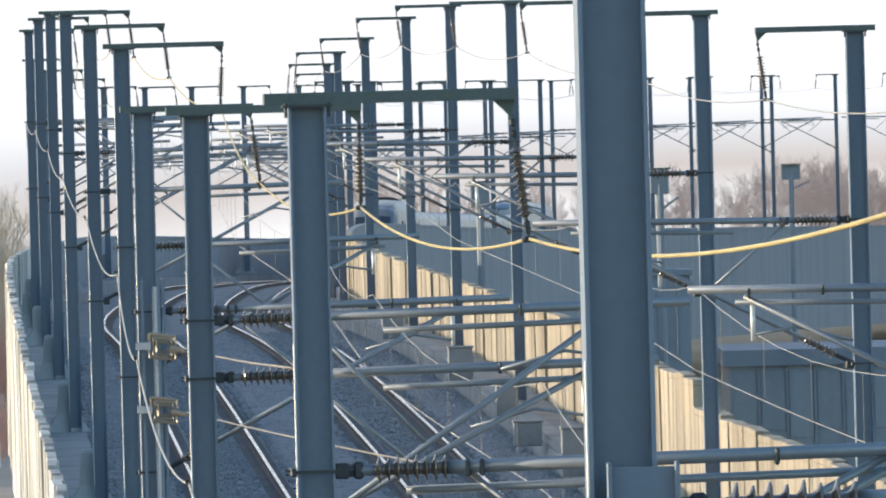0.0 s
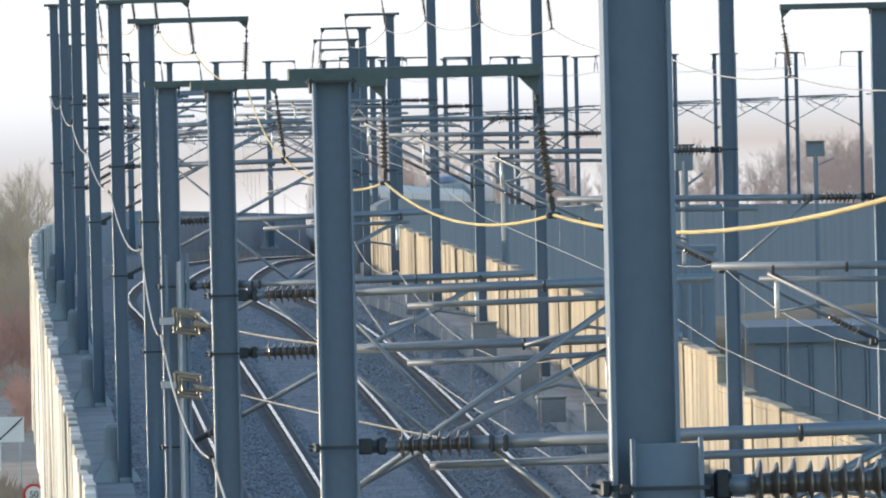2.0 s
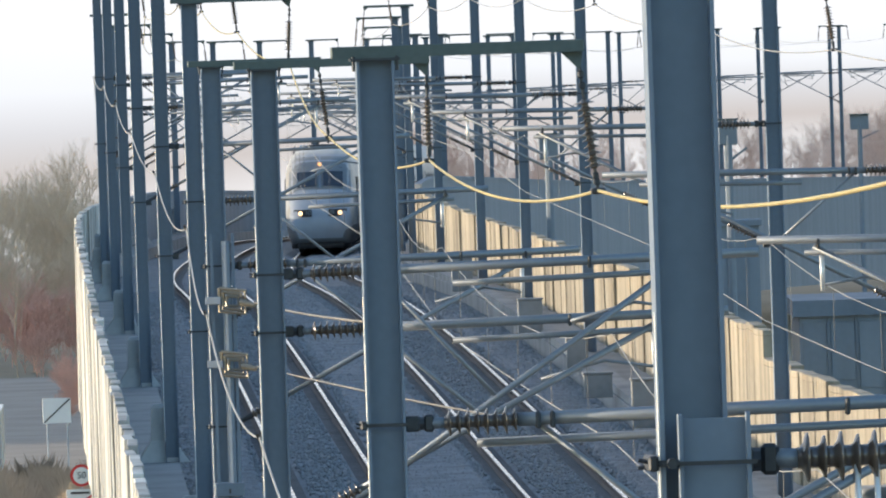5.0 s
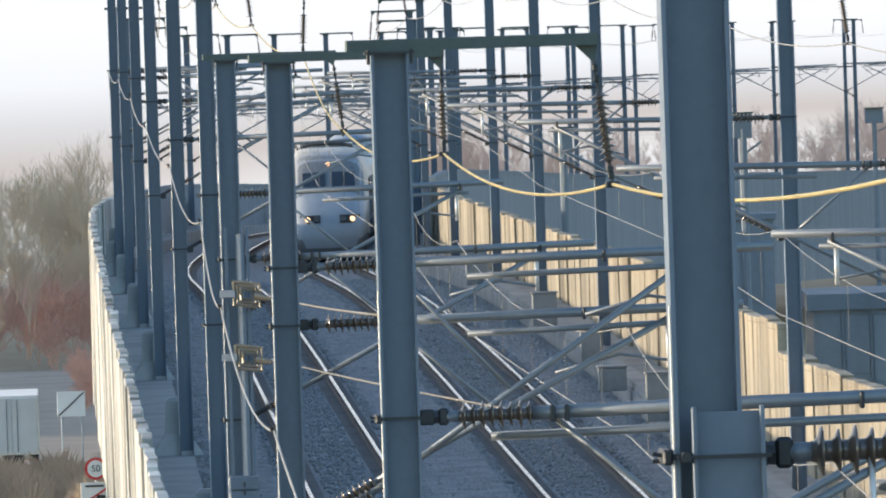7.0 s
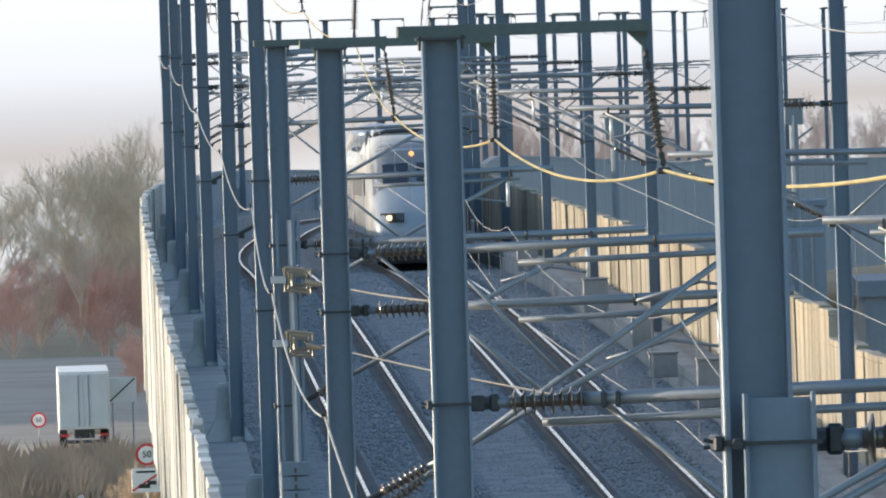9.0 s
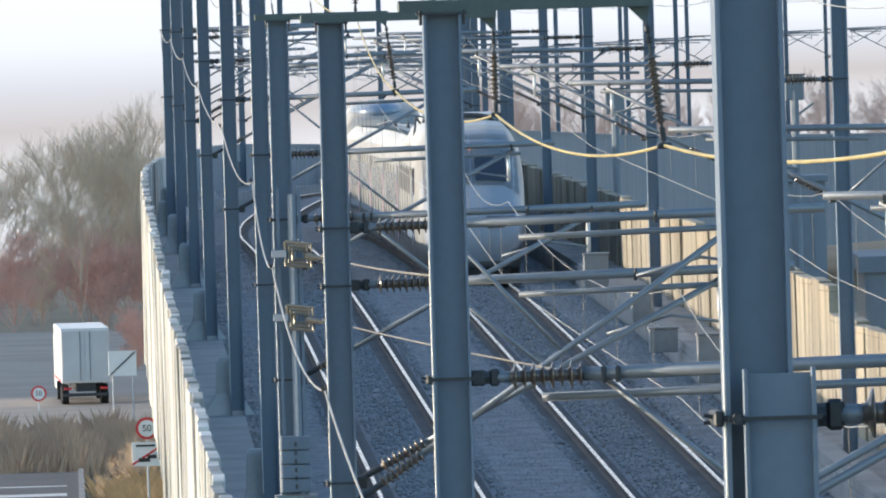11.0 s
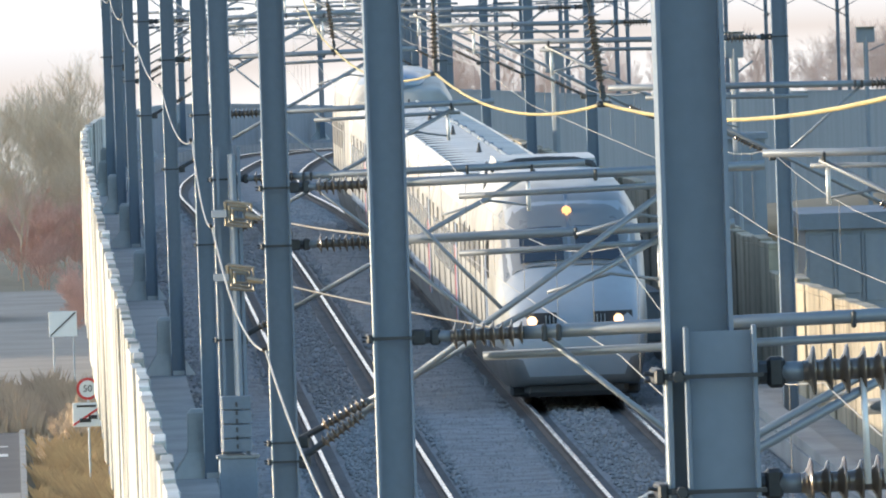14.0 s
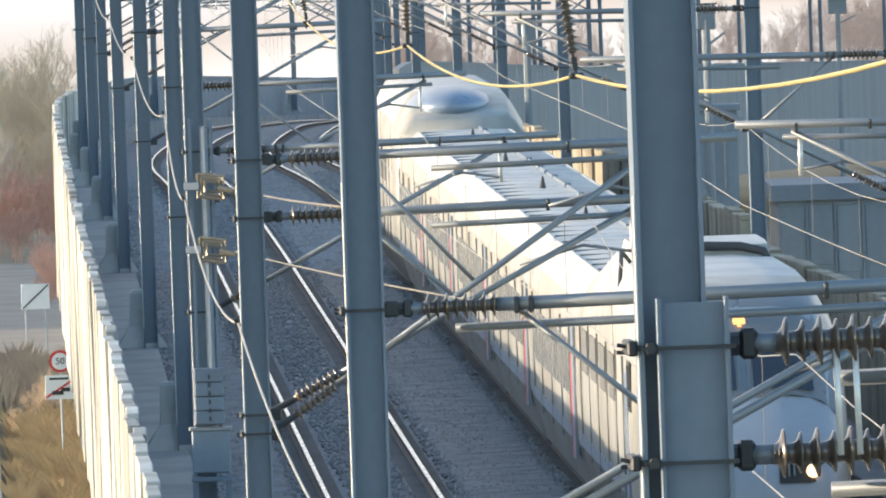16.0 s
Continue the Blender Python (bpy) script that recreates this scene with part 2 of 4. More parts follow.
def heading(d):
    """Degrees by which the line at d turns from +y, to the left."""
    return math.degrees(math.atan(-(HEADING + max(0.0, d - 450.0) / 3470.0)))


def sweep(profile, ds, slots=None, closed=True, bm=None):
    """A long body with a cross-section (offset, z), fixed or a function of the distance, swept along the line."""
    bm = bm or bmesh.new()
    rows = [[bm.verts.new(at(o, d, z)) for o, z in (profile(d) if callable(profile) else profile)] for d in ds]
    n = len(rows[0])
    for a, b in zip(rows, rows[1:]):
        for k in range(n if closed else n - 1):
            f = bm.faces.new((a[k], a[(k + 1) % n], b[(k + 1) % n], b[k]))
            f.material_index = slots[k] if slots else 0
    if closed:
        bm.faces.new(rows[0])
        bm.faces.new(rows[-1][::-1])
    return bm


def stations(a, b, step):
    n = max(1, round((b - a) / step))
    return [a + (b - a) * i / n for i in range(n + 1)]


TRACKS = (5.60, 9.80)   # offsets of the two track axes
RAIL = 0.86             # from a track's axis to the middle of a rail head


WALL_LEFT, WALL_RIGHT = 1.62, 13.75
GROUND = -12.8

# ---- ground and viaduct ----
def make_ground():
    bm = bmesh.new()
    xs = [-4500, -1500, -600, -300, -150, -60, 0, 60, 150, 300, 600, 1500, 4500]
    ys = [-1500, -400, 0, 150, 300, 450, 600, 800, 1000, 1300, 1700, 2300, 3200, 4900]
    grid = [[bm.verts.new((x, y, GROUND + 0.25 * noise.noise((x * 0.013, y * 0.011, 0)))) for x in xs] for y in ys]
    for a, b in zip(grid, grid[1:]):
        for k in range(len(xs) - 1):
            bm.faces.new((a[k], a[k + 1], b[k + 1], b[k]))
    tagged(link("ground", bm, GRASS, smooth=True), "flat dry winter grassland in low sun haze", "ground", kind="structure")


def make_deck():
    ds = stations(30, 560, 20) + stations(570, 1500, 15)
    tagged(link("viaduct_deck", sweep([(WALL_LEFT + 0.1, 0.30), (2.75, 0.30), (2.75, -0.35), (12.4, -0.35), (12.4, 0.25), (WALL_RIGHT, 0.25), (WALL_RIGHT, -1.6),
           (WALL_RIGHT - 2.6, -4.6), (WALL_LEFT + 2.6, -4.6), (WALL_LEFT + 0.1, -1.6)], ds), CONCRETE_DARK),
           "grey concrete viaduct deck with raised walkways", "viaduct", kind="structure")
    def bed(d):
        prof = [(2.76, -0.34), (2.81, -0.12)]
        for c in (TRACKS[0], TRACKS[1]):
            prof += [(c - 1.42, -0.09), (c - 1.12, -0.17), (c - 0.56, -0.17), (c - 0.46, -0.13), (c + 0.46, -0.13), (c + 0.56, -0.17), (c + 1.12, -0.17), (c + 1.42, -0.09)]
        return prof + [(12.34, -0.12), (12.39, -0.34)]
    ones = bed(100)
    # Strips beside the rails carry the rails' shade in their darker colour.
    slots = [1 if -0.171 < ones[i][1] <= -0.169 and -0.171 < ones[(i + 1) % len(ones)][1] <= -0.169 else 0 for i in range(len(ones))]
    tagged(link("ballast_bed", sweep(bed, ds, slots=slots), [BALLAST, BALLAST_SHADE]), "mottled grey stone ballast, rail shade coloured in beside the rails", "ballast", kind="structure")
    w = 0.036
    shape = [(-0.07, -0.172), (-0.07, -0.15), (-0.012, -0.13), (-0.012, -0.045), (-w, -0.03), (-w, -0.008), (-w + 0.008, 0), (w - 0.008, 0), (w, -0.008), (w, -0.03),
             (0.012, -0.045), (0.012, -0.13), (0.07, -0.15), (0.07, -0.172)]
    for n in (0, 1):
        for s in (-RAIL, RAIL):
            rail = sweep(lambda d: [(TRACKS[n] + s + o, z) for o, z in shape], ds, slots=[1, 1, 1, 1, 0, 0, 0, 0, 0, 1, 1, 1, 1, 1])
            tagged(link("rail", rail, [RAIL_TOP, RUST]), "steel rail with a polished head and rusty web", "rail", "rails of the line", "structure")


def make_stones():
    """Loose ballast stones that stand proud of the bed."""
    rng = random.Random(4)
    verts, faces = [], []
    for k in range(56000):
        d = 165 + 285 * rng.random() ** 1.6
        a, b = TRACKS[0], TRACKS[1]
        o = rng.choice((rng.uniform(2.85, a - 1.15), rng.uniform(a + 1.15, b - 1.15), rng.uniform(a + 1.15, b - 1.15), rng.uniform(b + 1.15, 12.3), rng.uniform(a - 0.5, a + 0.5), rng.uniform(b - 0.5, b + 0.5)))
        p = at(o, d, -0.11)
        r, h, i = rng.uniform(0.025, 0.06), rng.uniform(0.02, 0.055), len(verts)
        t = rng.uniform(0, 1.5)
        for q in range(4):
            rr = r * rng.uniform(0.7, 1.2)
            verts.append((p.x + rr * math.cos(t + q * 1.571), p.y + rr * math.sin(t + q * 1.571), p.z + rng.uniform(-0.01, 0.015)))
        verts.append((p.x + rng.uniform(-0.4, 0.4) * r, p.y + rng.uniform(-0.4, 0.4) * r, p.z + h))
        verts.append((p.x, p.y, p.z - 0.05))
        for q in range(4):
            faces.append((i + q, i + (q + 1) % 4, i + 4))
            faces.append((i + (q + 1) % 4, i + q, i + 5))
    me = bpy.data.meshes.new("ballast_stones")
    me.from_pydata(verts, [], faces)
    me.materials.append(STONE)
    tagged(new("ballast_stones", me), "loose grey ballast stones beside the rails", "ballast", kind="stuff")


# the left parapet: distance, offset, height of its top above the eye's zero
PARAPET = [(a * k, k * (o + bend(a)) - bend(a * k), 7.8 - (7.8 - z) * k) for a, k, o, z in (
    (158, 1.067, 1.498, 1.60), (194, 1.034, 1.509, 1.60), (230, 1.0, 1.520, 1.60), (265, 0.967, 1.530, 1.60), (300, 0.935, 1.541, 1.60), (330, 0.917, 1.550, 1.61),
    (360, 0.905, 1.559, 1.77), (390, 0.902, 1.568, 1.93), (420, 0.907, 1.577, 2.10), (450, 0.924, 1.586, 2.26), (480, 0.945, 1.595, 2.32), (520, 0.975, 1.595, 2.30), (560, 1.0, 1.595, 2.10))]


def parapet(d, column):
    """Offset (1) or height (2) of the left parapet's top at a distance."""
    i = max([k for k in range(len(PARAPET) - 1) if PARAPET[k][0] <= d] or [0])
    a, b = PARAPET[i], PARAPET[i + 1]
    q = min(1.0, max(0.0, (d - a[0]) / (b[0] - a[0])))
    return a[column] + (b[column] - a[column]) * q


def wall_panel_data(name, low, length, top, mat):
    """One precast panel, along +y from its base point, with slightly rounded joints; the streaked kind has a coping."""
    if mat is CONCRETE_PALE:
        bm = box(-0.09, 0.004, low, 0.09, length - 0.004, top, bevel=0.014)
    else:
        bm = box(-0.09, 0.005, low, 0.09, length - 0.005, top - 0.12, bevel=0.008)
        box(-0.094, 0.004, top - 0.12, 0.16, length - 0.004, top, bm, bevel=0.015)
    bmesh.ops.recalc_face_normals(bm, faces=bm.faces)
    me = bpy.data.meshes.new(name)
    bm.to_mesh(me)
    bm.free()
    me.materials.append(mat)
    return me


def make_wall(name, off, start, end, tops, label, low, mat, lift=coping):
    thing = tagged(empty(name), label, "wall", kind="structure")
    step = 3.0
    made = {}
    d = start
    k = 0
    while d < end:
        top = tops(d)
        if top not in made:
            made[top] = wall_panel_data("panel", low, step, top, mat)
        p = at(off(d), d)
        p.z = lift(d)
        ob = new("panel", made[top])
        ob.parent = thing
        ob.matrix_basis = pose(p.x + 0.022 * math.sin(k * 2.4), p.y, p.z + 0.03 * math.sin(k * 1.7), 0.35 * math.sin(k * 3.1), 0.5 * math.sin(k * 1.3), heading(d + step / 2) + 0.5 * math.sin(k * 2.9))
        d += step
        k += 1
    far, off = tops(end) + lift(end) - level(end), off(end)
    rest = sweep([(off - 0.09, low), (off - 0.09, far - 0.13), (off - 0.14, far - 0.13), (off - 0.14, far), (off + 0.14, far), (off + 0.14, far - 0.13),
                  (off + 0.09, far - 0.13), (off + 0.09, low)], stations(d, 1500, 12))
    # Far panels take a darker blue-grey: the wall's shade put into its colour.
    part("far_panels", rest, SHADE_AND_TRIM, thing, "far parapet panels with their blue-grey shade in the colour")["kind"] = "stuff"
    return thing


def make_walls():
    make_wall("wall_left", lambda d: parapet(d, 1), 168.6, 560.0, lambda d: round(parapet(d, 2), 2), "stained concrete panel parapet, outer face in sun", -2.7, CONCRETE_PALE, lambda d: 0.0)
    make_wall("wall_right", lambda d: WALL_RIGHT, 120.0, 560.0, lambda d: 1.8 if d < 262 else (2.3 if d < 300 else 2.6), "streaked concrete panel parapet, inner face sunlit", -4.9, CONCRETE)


# ---- overhead line masts ----
MAST_WIDTH = 0.26


def h_column(height):
    w, t, web = MAST_WIDTH / 2, 0.0175, 0.010
    bm = bmesh.new()
    prof = [(-w, -w), (-w + t, -w), (-w + t, -web), (w - t, -web), (w - t, -w), (w, -w), (w, w), (w - t, w), (w - t, web), (-w + t, web), (-w + t, w), (-w, w)]
    lo, hi = [[bm.verts.new((x, y, z)) for x, y in prof] for z in (0.0, height)]
    for k in range(12):
        bm.faces.new((lo[k], lo[(k + 1) % 12], hi[(k + 1) % 12], hi[k]))
    for r in (lo, hi):
        for q in ((0, 1, 10, 11), (1, 2, 9, 10), (2, 3, 8, 9), (3, 4, 7, 8), (4, 5, 6, 7)):
            bm.faces.new([r[i] for i in q])
    bmesh.ops.remove_doubles(bm, verts=bm.verts, dist=1e-5)
    return bm


def footing():
    bm = bmesh.new()
    rows = []
    for z, a, b in ((0, 0.50, 0.40), (0.42, 0.22, 0.26), (1.05, 0.20, 0.22), (1.12, 0.14, 0.18)):
        rows.append([bm.verts.new((x * a - 0.17, y * b + 0.36, z)) for x, y in ((-1, -1), (1, -1), (1, 1), (-1, 1))])
    for a, b in zip(rows, rows[1:]):
        for k in range(4):
            bm.faces.new((a[k], a[(k + 1) % 4], b[(k + 1) % 4], b[k]))
    bm.faces.new(rows[0][::-1])
    bm.faces.new(rows[-1])
    return bm


def collar(z, w=MAST_WIDTH / 2):
    bm = box(-w - 0.02, -w - 0.012, z - 0.012, w + 0.02, -w - 0.002, z + 0.012)
    box(-w - 0.02, w + 0.002, z - 0.012, w + 0.02, w + 0.012, z + 0.012, bm)
    box(-w - 0.05, -w - 0.03, z - 0.03, -w - 0.012, w + 0.03, z + 0.03, bm, bevel=0.008)
    tube([(-w - 0.085, -0.09, z + 0.015), (-w, -0.09, z - 0.005)], 0.009, bm, 6)
    tube([(-w - 0.075, 0.09, z - 0.02), (-w, 0.09, z - 0.02)], 0.009, bm, 6)
    return bm


def arm_parts(mast, s, top, reach, lean):
    """The cross arm on the mast's head with its hanging insulator; s is +1 or -1 for the side it reaches to."""
    a, b = sorted((-0.30 * s, reach * s))
    bm = box(a, -0.10, top + 0.022, b, 0.06, top + 0.102, bevel=0.006)
    box(a, -0.104, top + 0.018, b, -0.06, top + 0.03, bm)
    part("crossarm", bm, STEEL_DARK, mast, "dark weathered steel crossarm")
    plate = box(-0.17, -0.15, top, 0.17, 0.15, top + 0.018)
    for x in (-0.15, 0.15):
        tube([(x, -0.12, top - 0.07), (x, -0.12, top + 0.03)], 0.012, plate, 6)
    part("head_plate", plate, FITTING, mast)
    br = bmesh.new()
    p = [br.verts.new((x, y, z)) for y in (-0.02, 0.02) for x, z in ((reach * s - 0.16 * s, top + 0.02), (reach * s - 0.005 * s, top + 0.02), (reach * s - 0.03 * s, top - 0.11))]
    br.faces.new(p[:3]), br.faces.new(p[3:])
    for k in range(3):
        br.faces.new((p[k], p[(k + 1) % 3], p[3 + (k + 1) % 3], p[3 + k]))
    part("gusset", br, STEEL_DARK, mast)
    head, foot = Vector(((reach - 0.03) * s, 0, top - 0.09)), Vector(((reach + lean) * s, 0, top - 0.95))
    part("hanging_insulator", sheds(head.lerp(foot, 0.26), head.lerp(foot, 0.82), 11, 0.024, 0.068), SHED, mast, "brown ribbed hanging insulator", True)
    hook = tube([head, foot], 0.013, None, 6)
    for t in (0.06, 0.15, 0.88, 0.93):
        c = head.lerp(foot, t)
        box(c.x - 0.022, -0.02, c.z - 0.025, c.x + 0.022, 0.02, c.z + 0.025, hook, bevel=0.008)
    box(foot.x - 0.05, -0.09, foot.z - 0.025, foot.x + 0.05, 0.09, foot.z + 0.02, hook, bevel=0.012)
    part("wire_clamp", hook, FITTING, mast)
    return foot


def cantilever(mast, s, z, reach, y=0.0, low=2.35, strut_tip=3.3, big=0.050, start=0.50, twin=False):
    """A stay tube and a strut, each with its insulator, carrying the wires of one track."""
    w = MAST_WIDTH / 2
    X = lambda v: v * s
    joint = tube([(X(w), y, z), (X(w + 0.13), y, z)], 0.045, None, 8)
    box(min(X(w), X(w + 0.10)), y - 0.05, z - 0.055, max(X(w), X(w + 0.10)), y + 0.05, z + 0.055, joint, bevel=0.012)
    box(min(X(w + 0.13), X(w + 0.2)), y - 0.04, z - 0.06, max(X(w + 0.13), X(w + 0.2)), y + 0.04, z + 0.06, joint, bevel=0.015)
    part("hinge", joint, FITTING, mast)
    part("stay_cap", tube([(X(w + 0.17), y, z), (X(w + 0.29), y, z)], 0.040, None, 10), TUBE, mast, "", True)
    part("stay_insulator", sheds((X(w + 0.27), y, z), (X(w + 0.79), y, z + 0.006), 8, 0.042, 0.098), SHED, mast, "brown ribbed insulator on the stay", True)
    tip = (X(reach), y, z + 0.06)
    part("stay_tube", tube([(X(w + 0.78), y, z + 0.006), tip], big, None, 10), TUBE, mast, "", True)
    root, end = Vector((X(w), y, z - low)), Vector((X(strut_tip), y + 0.05, z - 0.03))
    way = (end - root).normalized()
    part("strut_insulator", sheds(root + way * 0.30, root + way * 0.80, 8, 0.036, 0.080), SHED, mast, "", True)
    hinge = tube([root, root + way * 0.31], 0.035, None, 8)
    box(min(X(w), X(w + 0.12)), y - 0.06, z - low - 0.07, max(X(w), X(w + 0.12)), y + 0.06, z - low + 0.05, hinge, bevel=0.012)
    part("strut_hinge", hinge, FITTING, mast)
    part("strut_tube", tube([root + way * 0.78, end], 0.034, None, 10), TUBE, mast, "", True)
    if twin:
        over = Vector((-0.05 * s, -0.02, 0.075))
        part("strut_tube", tube([root + way * 0.85 + over, end + over], 0.030, None, 10), TUBE, mast, "", True)
        for q in (0.22, 0.27, 0.8):
            c = root.lerp(end, q) + over * 0.5
            part("tube_clamp", box(c.x - 0.05, c.y - 0.05, c.z - 0.09, c.x - 0.015, c.y + 0.05, c.z + 0.09, bevel=0.012), FITTING, mast)
    for x, zz in ((strut_tip - 0.05, z), (strut_tip - 0.9, z + 0.02), (w + 0.92, z), (w + 1.02, z)):
        part("tube_clamp", box(X(x) - 0.018, y - 0.06, zz - 0.06, X(x) + 0.018, y + 0.06, zz + 0.06, bevel=0.012), FITTING, mast)
    # registration tube below the stay, with the steady arm that guides the contact wire
    rz, r0, r1 = z - 0.15, X(w + start), X(reach - 0.55)
    part("registration_tube", tube([(r0, y + 0.12, rz), (r1, y + 0.12, rz + 0.05)], 0.031, None, 8), TUBE, mast, "", True)
    brace = root.lerp(end, 0.53)
    part("brace_tube", tube([brace, (X(1.05), y + 0.05, z - 0.02)], 0.021, None, 8), TUBE, mast, "", True)
    part("drop_tube", tube([(X(reach - 0.75), y + 0.12, rz + 0.04), (X(reach - 0.75), y + 0.12, rz - 0.40)], 0.028, None, 8), ALUMINIUM, mast, "bright insulated drop tube", True)
    arm = [(X(reach - 0.75), y + 0.12, rz - 0.33), (X(reach - 1.25), y + 0.12, rz - 0.25), (X(reach - 1.9), y + 0.12, rz - 0.42)]
    part("steady_arm", tube(arm, 0.017, None, 8), TUBE, mast, "", True)


def overhead_mast(x, d, z, top, s, arm=True, stays=(5.25,), turn=None, reach=1.45, label="", foot=True, lean=0.06):
    mast = tagged(empty("overhead_mast", x, d, z, heading(d) + 1.2 if turn is None else turn),
                  label or "blue-grey galvanised H-section mast with crossarm and cantilever", "railway mast", "masts along the viaduct")
    h = top - z - 0.08
    part("column", h_column(h), STEEL, mast)
    tip = None
    if foot:
        part("footing", footing(), FOOT, mast, "pale flared concrete footing")
    if arm:
        tip = mast.matrix_basis @ arm_parts(mast, s, h, reach, lean)
    for n, sz in enumerate(stays):
        low = (2.74, 1.97)[n] if len(stays) > 1 else 2.1
        cantilever(mast, s, sz - z, (4.9, 4.6)[n] if len(stays) > 1 else 4.75, 0.3 * n, low, (4.1, 3.9)[n] if len(stays) > 1 else 4.1, start=0.5 if d < 100 else 1.7, twin=90 < d < 100)
        for c in (sz - z, sz - z - low):
            part("collar", collar(c), FITTING, mast)
    return mast, tip


LEFT_MASTS = ((54.0, 0.84, 8.47), (97.5, -0.594, 7.80), (141.0, -1.97, 7.70), (184.5, -3.27, 7.70), (228.0, -4.36, 8.70),
              (271.0, -5.78, 9.25), (315.0, -7.25, 9.80), (358.0, -8.62, 10.1), (401.0, -10.0, 10.2), (444.5, -11.4, 10.1))


def make_masts():
    feeders, earth = [[], []], []
    for k, (d, x, top) in enumerate(LEFT_MASTS):
        stays = ((6.18, 5.74), (5.20,), (5.58, 5.00), (5.03,), (5.43,), (6.06,), (6.65,), (7.10,), (7.20,), (7.20,))[k]
        m, tip = overhead_mast(x, d, 0.30 + level(d), top, 1, stays=stays, lean=(0.07, 0.07, -0.03, 0.07, -0.08)[k] if k < 5 else 0.06, reach=1.66 if k in (2, 4) else 1.45)
        # Bright rod added to draw the sunlit line on the mast's edge.
        if k < 7:
            part("edge_line_rod", tube([(-0.135, -0.128, 0.4), (-0.135, -0.128, top - 0.45)], 0.004 if k == 0 else 0.0065, None, 6), ALUMINIUM, m, "bright aluminium rod added as the mast edge's sunlit line")
        if k == 0:
            foot = 0.30 + level(d)
            for rod in (0.628, 0.702):
                part("hanger_rod", tube([(rod, -0.03, 6.17 - foot), (rod + 0.008, -0.03, 5.74 - foot)], 0.012, None, 8), ALUMINIUM, m, "bright aluminium hanger rod", True)
        feeders[0].append(tip)
        earth.append(Vector((x - 0.16, d, (2.95, 3.45, 3.95, 4.4, 5.0, 5.55, 6.1, 6.6, 7.0, 7.2)[k])))
    d = 488.0
    while d < 1110:
        p = at(2.45, d, 0.45)
        e = min(1.0, max(0.0, (620 - d) / 130))
        m, tip = overhead_mast(p.x, d, p.z, 8.4 + 0.9 * e, 1, stays=(5.0 + 1.3 * e,))
        feeders[0].append(tip)
        earth.append(p + Vector((-0.16, 0, 5.5)))
        d += 43.5
    for d, h, sz in ((162.0, 8.66, 5.4), (205.0, 8.6, 5.8), (247.0, 9.1, 6.27), (290.0, 9.6, 6.4), (331.0, 9.9, 6.6), (371.5, 10.1, 6.8), (408.0, 10.0, 6.9), (449.0, 9.6, 6.7)):
        p = at(13.1, d, 0.25)
        m, tip = overhead_mast(p.x, d, p.z, h, -1, stays=(sz,), foot=False, lean=-0.14)
        feeders[1].append(tip)
    d = 490.0
    while d < 1110:
        p = at(13.1, d, 0.25)
        e = min(1.0, max(0.0, (620 - d) / 130))
        m, tip = overhead_mast(p.x, d, p.z, 8.4 + 0.9 * e, -1, stays=(5.0 + 1.3 * e,), foot=False)
        feeders[1].append(tip)
        d += 43.5
    return feeders, earth


def make_wires(feeders, earth):
    for n, tips in enumerate(feeders):
        bm = bmesh.new()
        line = [tips[0]]
        for a, b in zip(tips, tips[1:]):
            line += sagging(a, b, 0.21 if n == 0 else 0.22, 14)[1:]
        tube(line, 0.0125 if n == 0 else 0.010, bm, 6)
        tagged(link("feeder_wire", bm, FEEDER if n == 0 else WIRE, smooth=True), "yellow sunlit feeder cable slung between mast insulators" if n == 0 else "grey feeder cable slung between mast insulators", "overhead wire", "wires")
    bm = bmesh.new()
    line = [earth[0]]
    for a, b in zip(earth, earth[1:]):
        line += sagging(a, b, (0.24 if a.y < 120 else 0.38) if a.y < 250 else 0.22, 12)[1:]
    tube(line, 0.012, bm, 6)
    wire = tagged(link("earth_wire", bm, WIRE, smooth=True), "pale earth wire clipped along the masts", "overhead wire", "wires")
    for p in earth[:8]:
        part("wire_clip", tube([p + Vector((-0.03, -0.05, 0.05)), p + Vector((0.0, 0.02, -0.02)), p + Vector((0.06, 0.1, -0.05))], 0.022, None, 6), FITTING, wire)
    for n in (0, 1):
        ds = [10.5 + 43.5 * k for k in range(28)]
        for z, r, sag, name, lab in ((5.25, 0.006, 0.0, "contact_wire", "bare contact wire over the track"), (6.35, 0.005, 0.40, "catenary_wire", "thin messenger wire sagging over the track")):
            bm, line = bmesh.new(), []
            for k, (a, b) in enumerate(zip(ds, ds[1:])):
                za, zb = ((0.2 if k % 2 else -0.2), (-0.2 if k % 2 else 0.2))
                pts = [at(TRACKS[n] + za + (zb - za) * i / 8, a + (b - a) * i / 8, z - sag * 4 * (i / 8) * (1 - i / 8)) for i in range(9)]
                line += pts[1:] if line else pts
            tube(line, r, bm, 5)
            wire = tagged(link(name, bm, WIRE, smooth=True), lab, "overhead wire", "wires")
            if sag:
                for k, (a, b) in enumerate(list(zip(ds, ds[1:]))[2:12]):
                    k += 2
                    za, zb = ((0.2 if k % 2 else -0.2), (-0.2 if k % 2 else 0.2))
                    for i in (1, 2.5, 4, 5.5, 7):
                        t = i / 8
                        p = at(TRACKS[n] + za + (zb - za) * t, a + (b - a) * t, 6.35 - sag * 4 * t * (1 - t))
                        part("dropper", tube([p, Vector((p.x, p.y, 5.25 + level(p.y)))], 0.003, None, 4), FITTING, wire)


